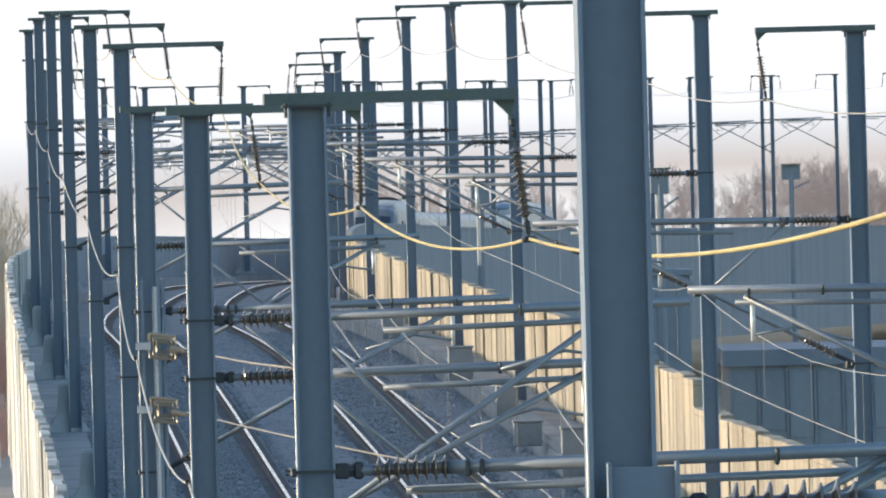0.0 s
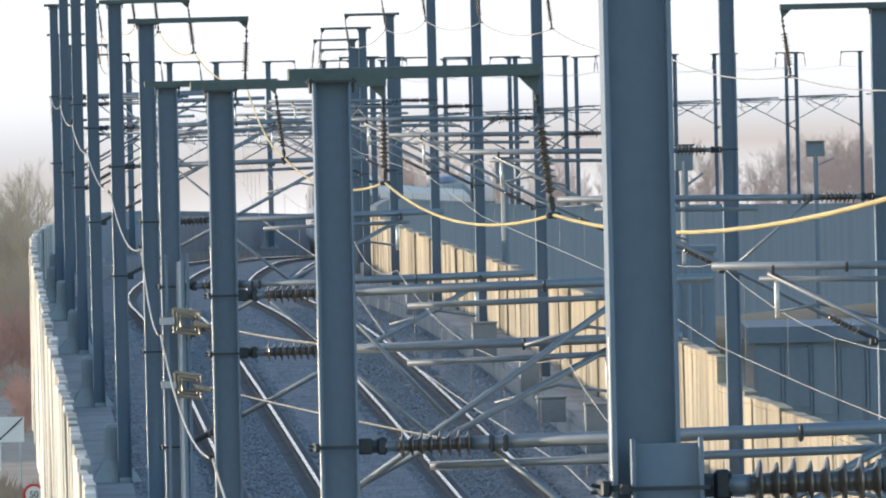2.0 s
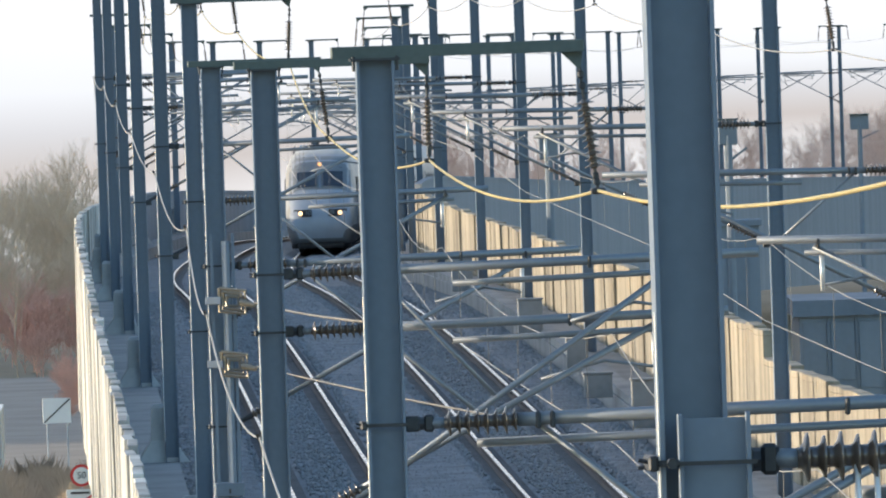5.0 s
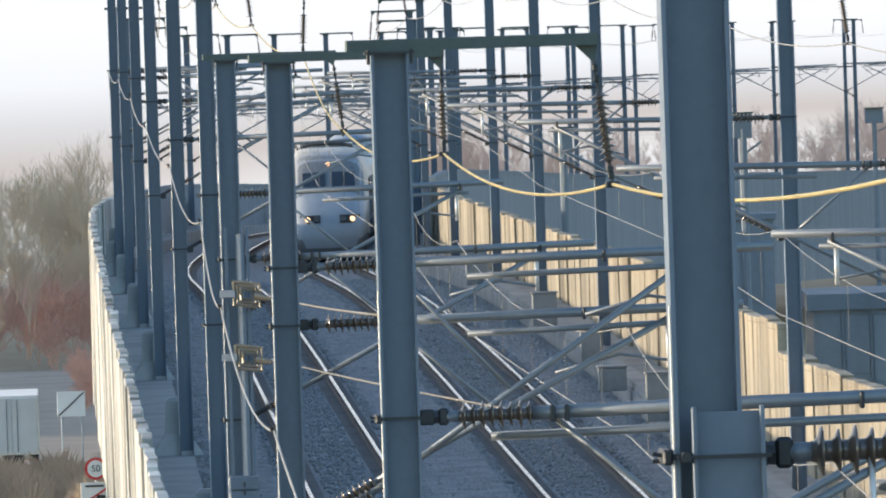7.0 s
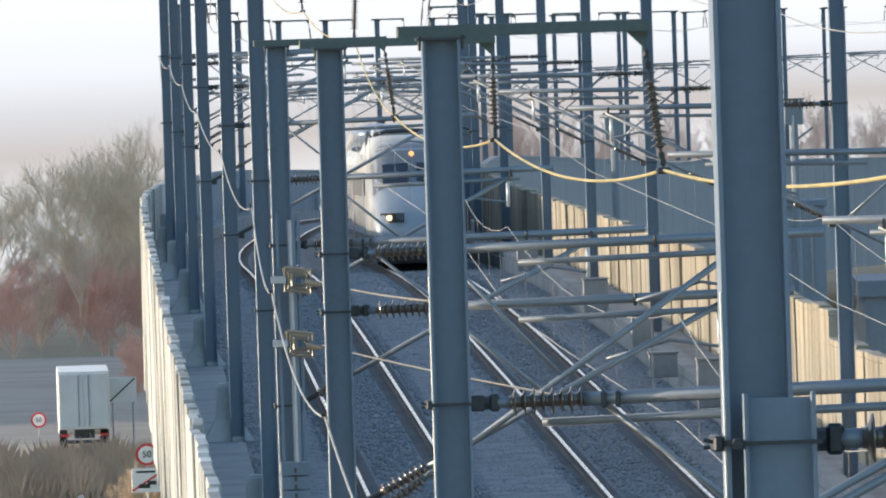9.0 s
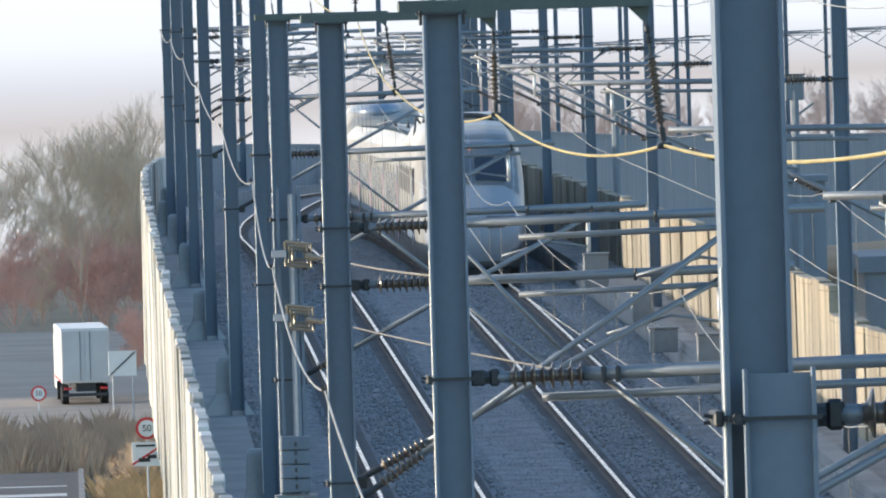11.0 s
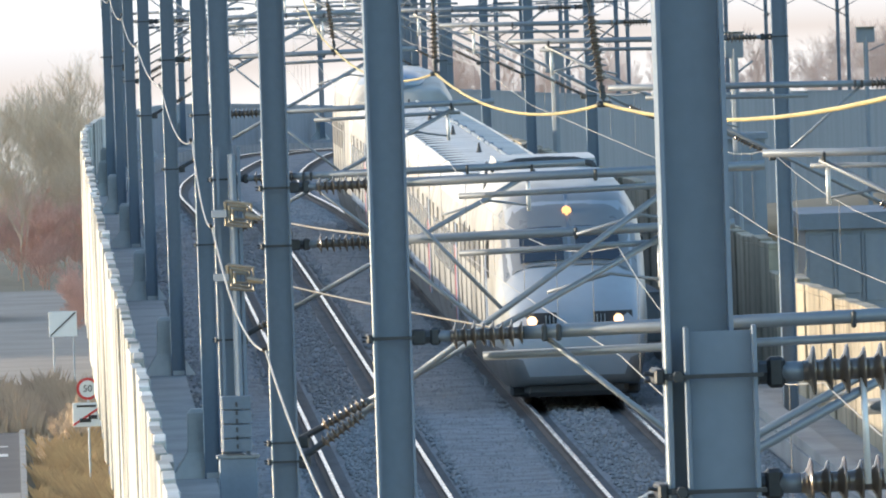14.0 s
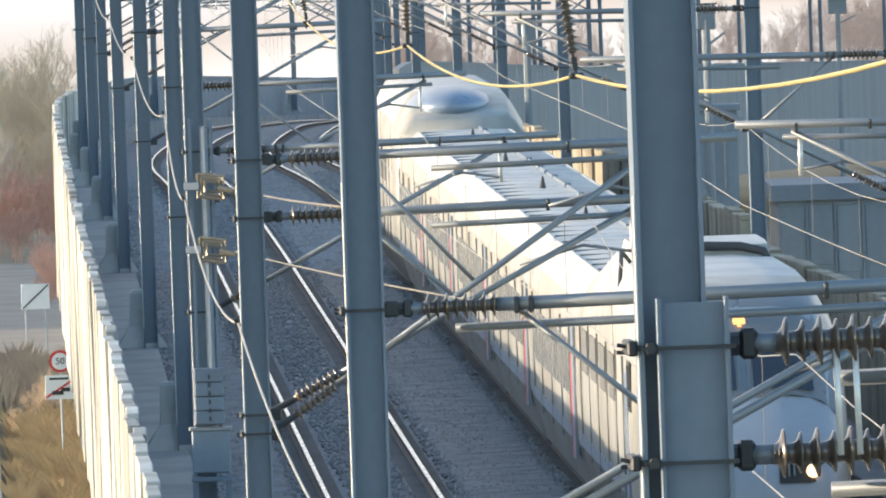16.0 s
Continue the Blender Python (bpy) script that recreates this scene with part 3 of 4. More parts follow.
# ---- the train ----
def loft(sections, slots=None, cap=True):
    bm = bmesh.new()
    rows = [[bm.verts.new(p) for p in s] for s in sections]
    n = len(rows[0])
    for a, b in zip(rows, rows[1:]):
        for k in range(n):
            f = bm.faces.new((a[k], a[(k + 1) % n], b[(k + 1) % n], b[k]))
            f.material_index = slots[k] if slots else 0
    if cap:
        bm.faces.new(rows[0][::-1])
        bm.faces.new(rows[-1])
    return bm


def hull(y, w, zlow, zside, ztop, round_w):
    """A train's cross-section at y: half width w, from zlow up to zside, then rounded to the roof at ztop."""
    sill = min(1.05, zlow + 0.6 * (zside - zlow))
    half = [(w * 0.87, zlow), (w * 0.985, sill), (w, sill + 0.45 * (zside - sill)), (w * 0.985, zside), (w * 0.93, zside + 0.45 * (ztop - zside)),
            (w * 0.80, zside + 0.78 * (ztop - zside)), (round_w, zside + 0.96 * (ztop - zside)), (round_w * 0.45, ztop)]
    return [Vector((-x, y, z)) for x, z in half] + [Vector((x, y, z)) for x, z in reversed(half)]


def bogie(parent, y):
    b = part("bogie", box(-1.1, y - 1.7, 0.38, 1.1, y + 1.7, 0.62, bevel=0.05), BLACK, parent, "black bogie frame")
    for dy in (-1.5, 1.5):
        for s in (-RAIL, RAIL):
            part("wheel", tube([(s - 0.065, y + dy, 0.46), (s + 0.065, y + dy, 0.46)], 0.46, None, 20), RUST, b)


def power_car(name, nose=True):
    """22 m long, its front at y = 0, the rest along +y."""
    car = tagged(new(name), "pale silver high-speed power car with sloped dark windscreen" if nose else "rear power car with raised blue-shaded roof front", "train", "cars of the train")
    spec = ((0.0, 1.00, 0.55, 1.05, 1.30, 0.5), (0.12, 1.16, 0.42, 1.22, 1.60, 0.62), (0.45, 1.27, 0.36, 1.42, 1.92, 0.72), (0.95, 1.33, 0.33, 1.62, 2.22, 0.80),
            (1.5, 1.38, 0.32, 1.85, 2.52, 0.86), (2.2, 1.41, 0.32, 2.25, 3.10, 0.92), (3.0, 1.43, 0.32, 2.65, 3.66, 0.98), (3.9, 1.44, 0.32, 2.85, 3.92, 1.0),
            (5.0, 1.45, 0.32, 2.98, 4.04, 1.0), (6.5, 1.45, 0.32, 3.05, 4.08, 1.0), (17.0, 1.45, 0.32, 3.05, 4.08, 1.0), (21.6, 1.45, 0.32, 2.85, 3.66, 1.0))
    if not nose:
        spec = ((0.0, 1.45, 0.32, 3.0, 3.75, 1.0), (0.5, 1.45, 0.32, 3.05, 3.9, 1.0), (1.6, 1.45, 0.32, 3.1, 4.2, 1.0), (4.0, 1.45, 0.32, 3.1, 4.3, 1.0), (21.0, 1.45, 0.32, 3.1, 4.3, 1.0))
    body = loft([hull(*s) for s in spec])
    for f in body.faces:
        c = f.calc_center_median()
        # The nose's front takes bluer, darker paint with its shade mixed in.
        front = nose and c.y < 3.6 and abs(c.x) < 1.22
        # Faces under the sill are darker: the parapet's shade put into the skirt colour.
        f.material_index = 1 if c.z < 0.80 else (3 if front else (2 if c.z > 3.55 and c.y > 5.5 else 0))
    part("body", body, [WHITE_PAINT, SKIRT, ROOF_PAINT, NOSE_SHADE_PAINT], car, "", True)
    if nose:
        # the windscreen lies 12 mm proud of the nose between its two side pillars
        def skin(y, x):
            a = [s for s in spec if s[0] <= y][-1]
            b = [s for s in spec if s[0] >= y][0]
            t = 0 if a[0] == b[0] else (y - a[0]) / (b[0] - a[0])
            s = [p + (q - p) * t for p, q in zip(a, b)]
            pts = hull(*s)[:8][::-1]
            prev = None
            for p in pts:
                if prev is not None and -p.x >= x >= -prev.x:
                    u = (x + prev.x) / max(1e-6, (-p.x + prev.x))
                    return prev.z + (p.z - prev.z) * u
                prev = p
            return pts[0].z
        for s in (-1, 1):
            bm = bmesh.new()
            grid = [[bm.verts.new((s * x, y - 0.02, skin(y, x) + 0.025)) for x in (0.03, 0.35, 0.7, 1.0, 1.24)] for i, y in enumerate((1.5, 1.95, 2.3, 2.75, 3.2, 3.5))]
            for a, b in zip(grid, grid[1:]):
                for k in range(4):
                    bm.faces.new((a[k], a[k + 1], b[k + 1], b[k]))
            panel = part("windscreen", bm, SCREEN, car, "grey smoked windscreen half", True)
            bm = bmesh.new()
            grid = [[bm.verts.new((s * x, y - 0.03, skin(y, x) + 0.045)) for x in (0.12, 0.4, 0.7, 0.92)] for y in (1.58, 1.85, 2.1, 2.32)]
            for a, b in zip(grid, grid[1:]):
                for k in range(3):
                    bm.faces.new((a[k], a[k + 1], b[k + 1], b[k]))
            part("pane", bm, GLASS, panel, "darker inner pane", True)
            bm = bmesh.new()
            plan = ((0.34, 0.0), (0.75, 0.03), (1.06, 0.20), (1.06, 0.85), (0.34, 0.85))
            low, high = [[bm.verts.new((s * x, y + dy, z)) for x, y in plan] for z, dy in ((1.42, 0.0), (1.71, 0.16))]
            bm.faces.new(low), bm.faces.new(high)
            for k in range(5):
                bm.faces.new((low[k], low[(k + 1) % 5], high[(k + 1) % 5], high[k]))
            housing = part("headlight_housing", bm, GASKET, car)
            part("headlight", tube([(s * 0.79, 0.04, 1.565), (s * 0.79, 0.3, 1.565)], 0.088, None, 14), LAMP, housing, "lit warm headlight")
            for k in range(3):
                part("slat", box(s * (0.40 + 0.07 * k) - 0.012, 0.045 + 0.01 * k, 1.46, s * (0.40 + 0.07 * k) + 0.012, 0.24, 1.66), TUBE, housing)
            part("side_stripe", box(s * 1.452 - 0.006, 6.6, 1.05, s * 1.452 + 0.006, 21.4, 1.25), BLUE_PAINT, car)
            pane = part("cab_window", box(s * 1.435 - 0.02, 4.05, 2.25, s * 1.435 + 0.02, 4.75, 2.95, bevel=0.01), GASKET, car, "dark cab side window in a black frame")
            part("pane", box(s * 1.46 - 0.004, 4.12, 2.32, s * 1.46 + 0.004, 4.68, 2.88), GLASS, pane)
            part("cab_door", box(s * 1.448 - 0.012, 4.9, 0.95, s * 1.448 + 0.012, 5.7, 2.75, bevel=0.005), BLUE_PAINT, car)
        part("top_lamp", tube([(0, 2.66, 3.50), (0, 2.9, 3.50)], 0.085, None, 14), TOP_LAMP, car, "lit lamp above the windscreen")
        part("valance", box(-0.95, 0.35, 0.16, 0.95, 1.1, 0.45, bevel=0.09), BLACK, car)
        part("roof_fairing", loft([[Vector((x, y, z)) for x, z in ((-1.05, 3.7), (1.05, 3.7), (0.95, zt), (-0.95, zt))] for y, zt in ((12.5, 4.22), (13.2, 4.26), (15.6, 4.26), (17.0, 4.0))]), ROOF_PAINT, car)
        # Black tube stands for the dark slit at the fairing's front edge.
        arch = [(-0.98, 12.25, 3.92), (-0.88, 12.3, 4.12), (-0.55, 12.36, 4.20), (0.0, 12.4, 4.22), (0.55, 12.36, 4.20), (0.88, 12.3, 4.12), (0.98, 12.25, 3.92)]
        part("fairing_slit", tube(arch, 0.065, None, 8), BLACK, car, "dark slit before the roof fairing, drawn as a black tube", True)
        horn = tube([(-1.0, 12.4, 4.0), (-1.15, 12.1, 4.2), (-1.18, 11.7, 4.0), (-1.22, 11.5, 3.7)], 0.032, None, 6)
        part("roof_cable", horn, BLACK, car)
    else:
        # The dome's blue is the shaded roof front's tone, put into its paint.
        bm = bmesh.new()
        bmesh.ops.create_uvsphere(bm, u_segments=24, v_segments=12, radius=1.0, matrix=pose(-0.2, 1.9, 3.98) @ Matrix.Diagonal((0.95, 1.7, 0.42, 1)))
        part("roof_shield", bm, BLUE_PAINT, car, "rounded roof dome with blue shade as its colour", True)
    for s in (-1, 1):
        for y in (6.2, 8.4, 11.4, 14.4, 17.4, 20.4):
            part("panel_seam", box(s * 1.449 - 0.012, y, 0.95, s * 1.449 + 0.012, y + 0.05, 2.95), SEAL, car)
        for y in (9.0, 12.0, 15.0, 18.0):
            part("side_grille", box(s * 1.447 - 0.01, y, 2.2, s * 1.447 + 0.01, y + 1.8, 2.85, bevel=0.004), SKIRT, car)
    part("underframe", box(-1.2, 1.2, 0.14, 1.2, 20.8, 0.40, bevel=0.05), BLACK, car, "dusty black underframe")
    for y in (3.6, 17.8):
        bogie(car, y)
    return car


def trailer():
    car = tagged(new("coach"), "pale silver high-speed coach with dark windows", "train", "cars of the train")
    ends = ((0.0, 1.40, 0.34, 2.75, 3.45, 0.95), (0.25, 1.45, 0.32, 2.8, 3.52, 1.0), (18.0, 1.45, 0.32, 2.8, 3.52, 1.0), (18.25, 1.40, 0.34, 2.75, 3.45, 0.95))
    body = loft([hull(*s) for s in ends])
    for f in body.faces:
        c = f.calc_center_median()
        # The coach's skirt also wears the parapet's shade as its colour.
        f.material_index = 1 if c.z < 0.80 else (2 if c.z > 3.05 else 0)
    part("body", body, [WHITE_PAINT, SKIRT, ROOF_PAINT], car)
    part("gangway", box(-1.25, 18.2, 0.6, 1.25, 18.75, 3.2, bevel=0.05), BLACK, car, "black gangway bellows")
    for s in (-1, 1):
        for k in range(7):
            y = 2.9 + k * 2.02
            part("window", box(s * 1.448 - 0.012, y, 1.66, s * 1.448 + 0.012, y + 1.86, 2.48, bevel=0.004), GREY_GLASS, car)
        part("door", box(s * 1.449 - 0.015, 1.0, 0.75, s * 1.449 + 0.015, 1.75, 2.75, bevel=0.005), BLUE_PAINT, car, "blue-grey entrance door")
        part("door_stripe", box(s * 1.449 - 0.017, 1.8, 0.75, s * 1.449 + 0.017, 2.1, 2.3, bevel=0.005), RED_PAINT, car, "red stripe beside the door")
        part("side_stripe", box(s * 1.452 - 0.006, 2.2, 1.02, s * 1.452 + 0.006, 17.8, 1.20), BLUE_PAINT, car)
        part("roof_rail", box(s * 0.98 - 0.02, 0.3, 3.44, s * 0.98 + 0.02, 17.9, 3.51), ROOF_PAINT, car)
    conduit = tube([(0.35, 0.2, 3.54), (0.35, 18.1, 3.54)], 0.04, None, 8)
    for y in (3, 9, 15):
        box(0.29, y - 0.08, 3.48, 0.41, y + 0.08, 3.60, conduit, bevel=0.01)
    part("roof_conduit", conduit, STEEL, car, "grey roof conduit")
    for k in range(30):
        y = 0.9 + 0.56 * k
        rib = box(0.42, y, 3.44, 0.97, y + 0.05, 3.526)
        for v in rib.verts:
            v.co.z -= 0.028 if v.co.x > 0.9 else 0.0
        part("roof_rib", rib, ROOF_PAINT, car)
        if k % 4 == 0:
            part("roof_seam", box(-0.95, y, 3.44, 0.2, y + 0.05, 3.523), SEAL, car)
    for s in (-1, 1):
        for y in (0.55, 2.6, 5.9, 9.8, 13.7, 17.0):
            part("panel_seam", box(s * 1.449 - 0.013, y, 0.9, s * 1.449 + 0.013, y + 0.06, 2.75), SEAL, car)
    part("underframe", box(-1.2, 0.4, 0.14, 1.2, 17.6, 0.40, bevel=0.05), BLACK, car, "dusty black underframe")
    part("aerial", tube([(-0.1, 9, 3.49), (-0.1, 9.05, 3.74)], 0.04, None, 6, [0.07, 0.015]), BLACK, car)
    bogie(car, 18.5)
    return car


def make_train():
    cars = [(power_car("power_car"), 0.0, 21.6)]
    first = trailer()
    for k in range(5):
        cars.append((first if k == 0 else copy_thing(first, Matrix.Identity(4)), 21.9 + 18.75 * k, 18.5))
    cars.append((power_car("rear_power_car", False), 21.9 + 18.75 * 5, 21.0))
    return cars


RUN = ((-2.0, 803.0), (0.0, 735.0), (4.0, 599.0), (7.0, 497.0), (8.5, 447.0), (11.2, 359.0), (12.5, 311.0), (13.5, 275.5), (14.3, 248.0), (15.0, 223.7), (16.0, 188.0), (18.0, 117.0))


def train_front(t):
    """Distance of the train's nose from the eye at t seconds, smoothly through the rows of RUN."""
    i = max(k for k in range(1, len(RUN) - 2) if RUN[k][0] <= max(t, 0.0))
    (ta, a), (tb, b), (tc, c), (td, d) = RUN[i - 1:i + 3]
    h, q = tc - tb, (t - tb) / (tc - tb)
    m0, m1 = (c - a) / (tc - ta) * h, (d - b) / (td - tb) * h
    return (2 * q**3 - 3 * q**2 + 1) * b + (q**3 - 2 * q**2 + q) * m0 + (3 * q**2 - 2 * q**3) * c + (q**3 - q**2) * m1


def car_pose(start, length, t):
    d = train_front(t) + start
    a, b = at(TRACKS[1], d), at(TRACKS[1], d + length)
    w = b - a
    return pose(a.x, a.y, a.z, math.degrees(math.atan2(w.z, w.y)), 0, -math.degrees(math.atan2(w.x, w.y)))


# ---- trees and brush ----
def winter_tree(name, height, spread, seed, mat, label, twigs=5, base=0.085, low=0.35):
    rng = random.Random(seed)
    trunk, crown = bmesh.new(), bmesh.new()

    def grow(p, way, length, r, depth):
        q = p + way * length * 0.5 + Vector((rng.uniform(-1, 1), rng.uniform(-1, 1), 0)) * length * 0.05
        e = q + (way + Vector((rng.uniform(-0.2, 0.2), rng.uniform(-0.2, 0.2), 0.12))).normalized() * length * 0.5
        tube([p, q, e], r, trunk if depth < 2 else crown, 5 if depth < 2 else 3, [r, r * 0.8, r * 0.6], cap=False)
        if depth >= 4:
            return
        for k in range(twigs if depth else twigs + 3):
            t = rng.uniform(low if depth == 0 else 0.35, 1.0)
            s = p.lerp(e, t)
            a = rng.uniform(0, 2 * math.pi)
            out = spread * rng.uniform(0.5, 1.1)
            w = (way * 0.8 + Vector((math.cos(a) * out, math.sin(a) * out, rng.uniform(0.1, 0.5)))).normalized()
            grow(s, w, length * rng.uniform(0.45, 0.68), max(0.007, r * 0.5), depth + 1)
    grow(Vector((0, 0, 0)), Vector((0, 0, 1)), height * 0.5, base, 0)
    tree = tagged(new(name), label, "tree" if "tree" in name else "shrub", "winter trees" if "tree" in name else "winter shrubs")
    part("trunk", trunk, mat, tree)
    part("crown", crown, mat, tree)
    return tree


def make_trees():
    rng = random.Random(5)
    kinds = [winter_tree("bare_tree", 13, 0.75, s, TWIG, "leafless brown tree in hazy low sun", 6, 0.06, 0.2) for s in (1, 2, 3)]
    shrubs = [winter_tree("red_shrub", 6.5, 1.0, s, TWIG_RED, "reddish leafless shrub beside the road", 6, 0.04, 0.02) for s in (11, 12)]
    used = set()

    def put(ob, x, y, size):
        m = pose(x, y, GROUND, 0, 0, rng.uniform(0, 360))
        if ob.name in used:
            ob = copy_thing(ob, m)
        else:
            used.add(ob.name)
            ob.matrix_basis = m
        ob.scale = (size, size, size)
    for k in range(30):
        d = rng.uniform(910, 1150)
        put(kinds[k % 3], d * rng.uniform(-0.046, -0.0255), d, rng.uniform(0.75, 1.08))
    for k in range(5):
        d = rng.uniform(960, 1120)
        put(kinds[k % 3], d * rng.uniform(-0.0345, -0.0265), d, rng.uniform(1.0, 1.2))
    brush = winter_tree("brown_shrub", 7.5, 1.0, 31, TWIG, "dense brown leafless brush", 6, 0.04, 0.02)
    for k in range(18):
        d = rng.uniform(910, 1120)
        put(brush, d * rng.uniform(-0.046, -0.0260), d, rng.uniform(0.7, 1.25))
    for x, y, size in ((-18.0, 598, 0.30), (-17.4, 606, 0.36), (-17.9, 615, 0.28), (-16.8, 612, 0.34), (-18.3, 588, 0.22)):
        put(brush, x, y, size)
    for k in range(26):
        d = rng.uniform(905, 985)
        put(shrubs[k % 2], d * rng.uniform(-0.0385, -0.0255), d, rng.uniform(0.6, 1.3))
    for k in range(34):
        d = rng.uniform(800, 900)
        put(shrubs[k % 2], rng.uniform(-23.4, -19.8) - (d - 800) * 0.028, d, rng.uniform(0.25, 0.5))
    thin = winter_tree("pale_tree", 12, 0.8, 41, TWIG_PALE, "pale thin leafless tree in the haze", 6, 0.035)
    for k in range(80):
        d = rng.uniform(1350, 1650)
        put(thin, d * rng.uniform(-0.004, 0.046), d, rng.uniform(0.8, 1.2))


def make_far():
    """Bright sky and tan land haze, painted on a glowing sheet far beyond everything."""
    m = bpy.data.materials.new("bright haze")
    m.use_nodes = True
    n, l = m.node_tree.nodes, m.node_tree.links
    n.remove(n["Principled BSDF"])
    glow, pos, cut, span, ramp = (n.new("ShaderNode" + k) for k in ("Emission", "NewGeometry", "SeparateXYZ", "MapRange", "ValToRGB"))
    l.new(pos.outputs["Position"], cut.inputs[0])
    l.new(cut.outputs["Z"], span.inputs[0])
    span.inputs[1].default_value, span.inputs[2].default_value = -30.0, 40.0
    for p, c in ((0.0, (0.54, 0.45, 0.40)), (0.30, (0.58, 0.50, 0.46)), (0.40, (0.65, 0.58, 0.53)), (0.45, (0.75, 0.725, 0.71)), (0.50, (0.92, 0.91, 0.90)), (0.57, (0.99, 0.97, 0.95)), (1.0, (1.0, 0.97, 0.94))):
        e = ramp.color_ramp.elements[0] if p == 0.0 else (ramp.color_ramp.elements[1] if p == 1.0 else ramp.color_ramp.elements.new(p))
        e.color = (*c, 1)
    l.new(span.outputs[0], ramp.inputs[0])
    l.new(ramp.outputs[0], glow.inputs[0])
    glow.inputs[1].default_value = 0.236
    l.new(glow.outputs[0], n["Material Output"].inputs[0])
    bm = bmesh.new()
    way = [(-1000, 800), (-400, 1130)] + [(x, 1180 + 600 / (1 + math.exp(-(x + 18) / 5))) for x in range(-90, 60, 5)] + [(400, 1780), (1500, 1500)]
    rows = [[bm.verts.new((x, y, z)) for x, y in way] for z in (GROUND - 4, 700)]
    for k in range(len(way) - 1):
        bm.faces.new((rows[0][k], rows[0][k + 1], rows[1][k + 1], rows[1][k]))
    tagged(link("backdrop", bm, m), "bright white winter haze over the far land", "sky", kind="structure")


# ---- road, truck and signs ----
def make_road():
    z = GROUND + 0.30

    def slab(y0, y1, gap, low, high, width=None):
        """A flat piece between y0 and y1 whose edge follows the kerb line, gap metres to its left."""
        b = bmesh.new()
        edge = [-0.0328 * y - gap for y in (y0, y1)]
        far = [e - width for e in edge] if width else [-75, -75]
        v = [b.verts.new((x, y, h)) for h in (low, high) for x, y in ((far[0], y0), (edge[0], y0), (edge[1], y1), (far[1], y1))]
        b.faces.new(v[:4][::-1]), b.faces.new(v[4:])
        for k in range(4):
            b.faces.new((v[k], v[(k + 1) % 4], v[4 + (k + 1) % 4], v[4 + k]))
        return b
    tagged(link("road", slab(470, 625, 0, GROUND - 0.4, z), ASPHALT), "worn grey asphalt road below the viaduct", "road", kind="structure")
    tagged(link("side_road", box(-90, 668, GROUND - 0.4, -18.0, 905, z - 0.05, bevel=0.05), DUSTY_ROAD), "dusty worn side road on which the truck drives", "road", kind="structure")
    tagged(link("apron", slab(465, 552, 0.02, GROUND - 0.4, z + 0.006), CONCRETE_DARK), "pale concrete apron in front of the road", "road", kind="structure")
    tagged(link("kerb", slab(470, 625, -0.26, GROUND - 0.4, z + 0.12, 0.26), CONCRETE_DARK), "pale concrete kerb along the road", "kerb", kind="structure")
    for y0, y1 in ((594, 597), (606, 607)):
        tagged(link("road_marking", slab(y0, y1, 0.5, z + 0.002, z + 0.008), ROAD_PAINT), "white painted road line", "road marking", kind="structure")


def make_truck():
    x, y = -25.75, 756.0
    truck = tagged(empty("box_truck", x, y, GROUND + 0.25, -3.3), "white box trailer truck seen from its grey rear doors", "truck")
    part("cargo_box", box(-1.27, 0.06, 1.15, 1.27, 13.2, 4.0, bevel=0.03), BOX_WHITE, truck)
    for s in (-1, 1):
        door = part("rear_door", box(min(s * 0.02, s * 1.2), 0.0, 1.25, max(s * 0.02, s * 1.2), 0.055, 3.85, bevel=0.01), BOX_GREY, truck, "grey rear door")
        part("lock_bar", tube([(s * 0.25, -0.02, 1.3), (s * 0.25, -0.02, 3.8)], 0.02, None, 6), TUBE, door)
        part("tail_light", box(s * 0.95 - 0.2, -0.04, 0.80, s * 0.95 + 0.2, 0.0, 0.93, bevel=0.01), SIGN_RED, truck)
        for yy in (2.0, 3.3, 4.6, 12.0):
            part("wheel", tube([(s * 1.2, yy, 0.5), (s * 0.85, yy, 0.5)], 0.5, None, 18), RUBBER, truck)
    part("bumper", box(-1.2, 0.05, 0.45, 1.2, 0.15, 0.62, bevel=0.02), BLACK, truck)
    part("chassis", box(-0.5, 0.3, 0.7, 0.5, 13.0, 1.14), BLACK, truck)
    part("cab", box(-1.24, 13.6, 0.5, 1.24, 15.8, 3.5, bevel=0.12), BOX_WHITE, truck)
    for s in (-1, 1):
        part("reflector_stripe", box(s * 1.275 - 0.004, 0.1, 1.2, s * 1.275 + 0.004, 13.0, 1.32), SIGN_RED, truck)
    return truck


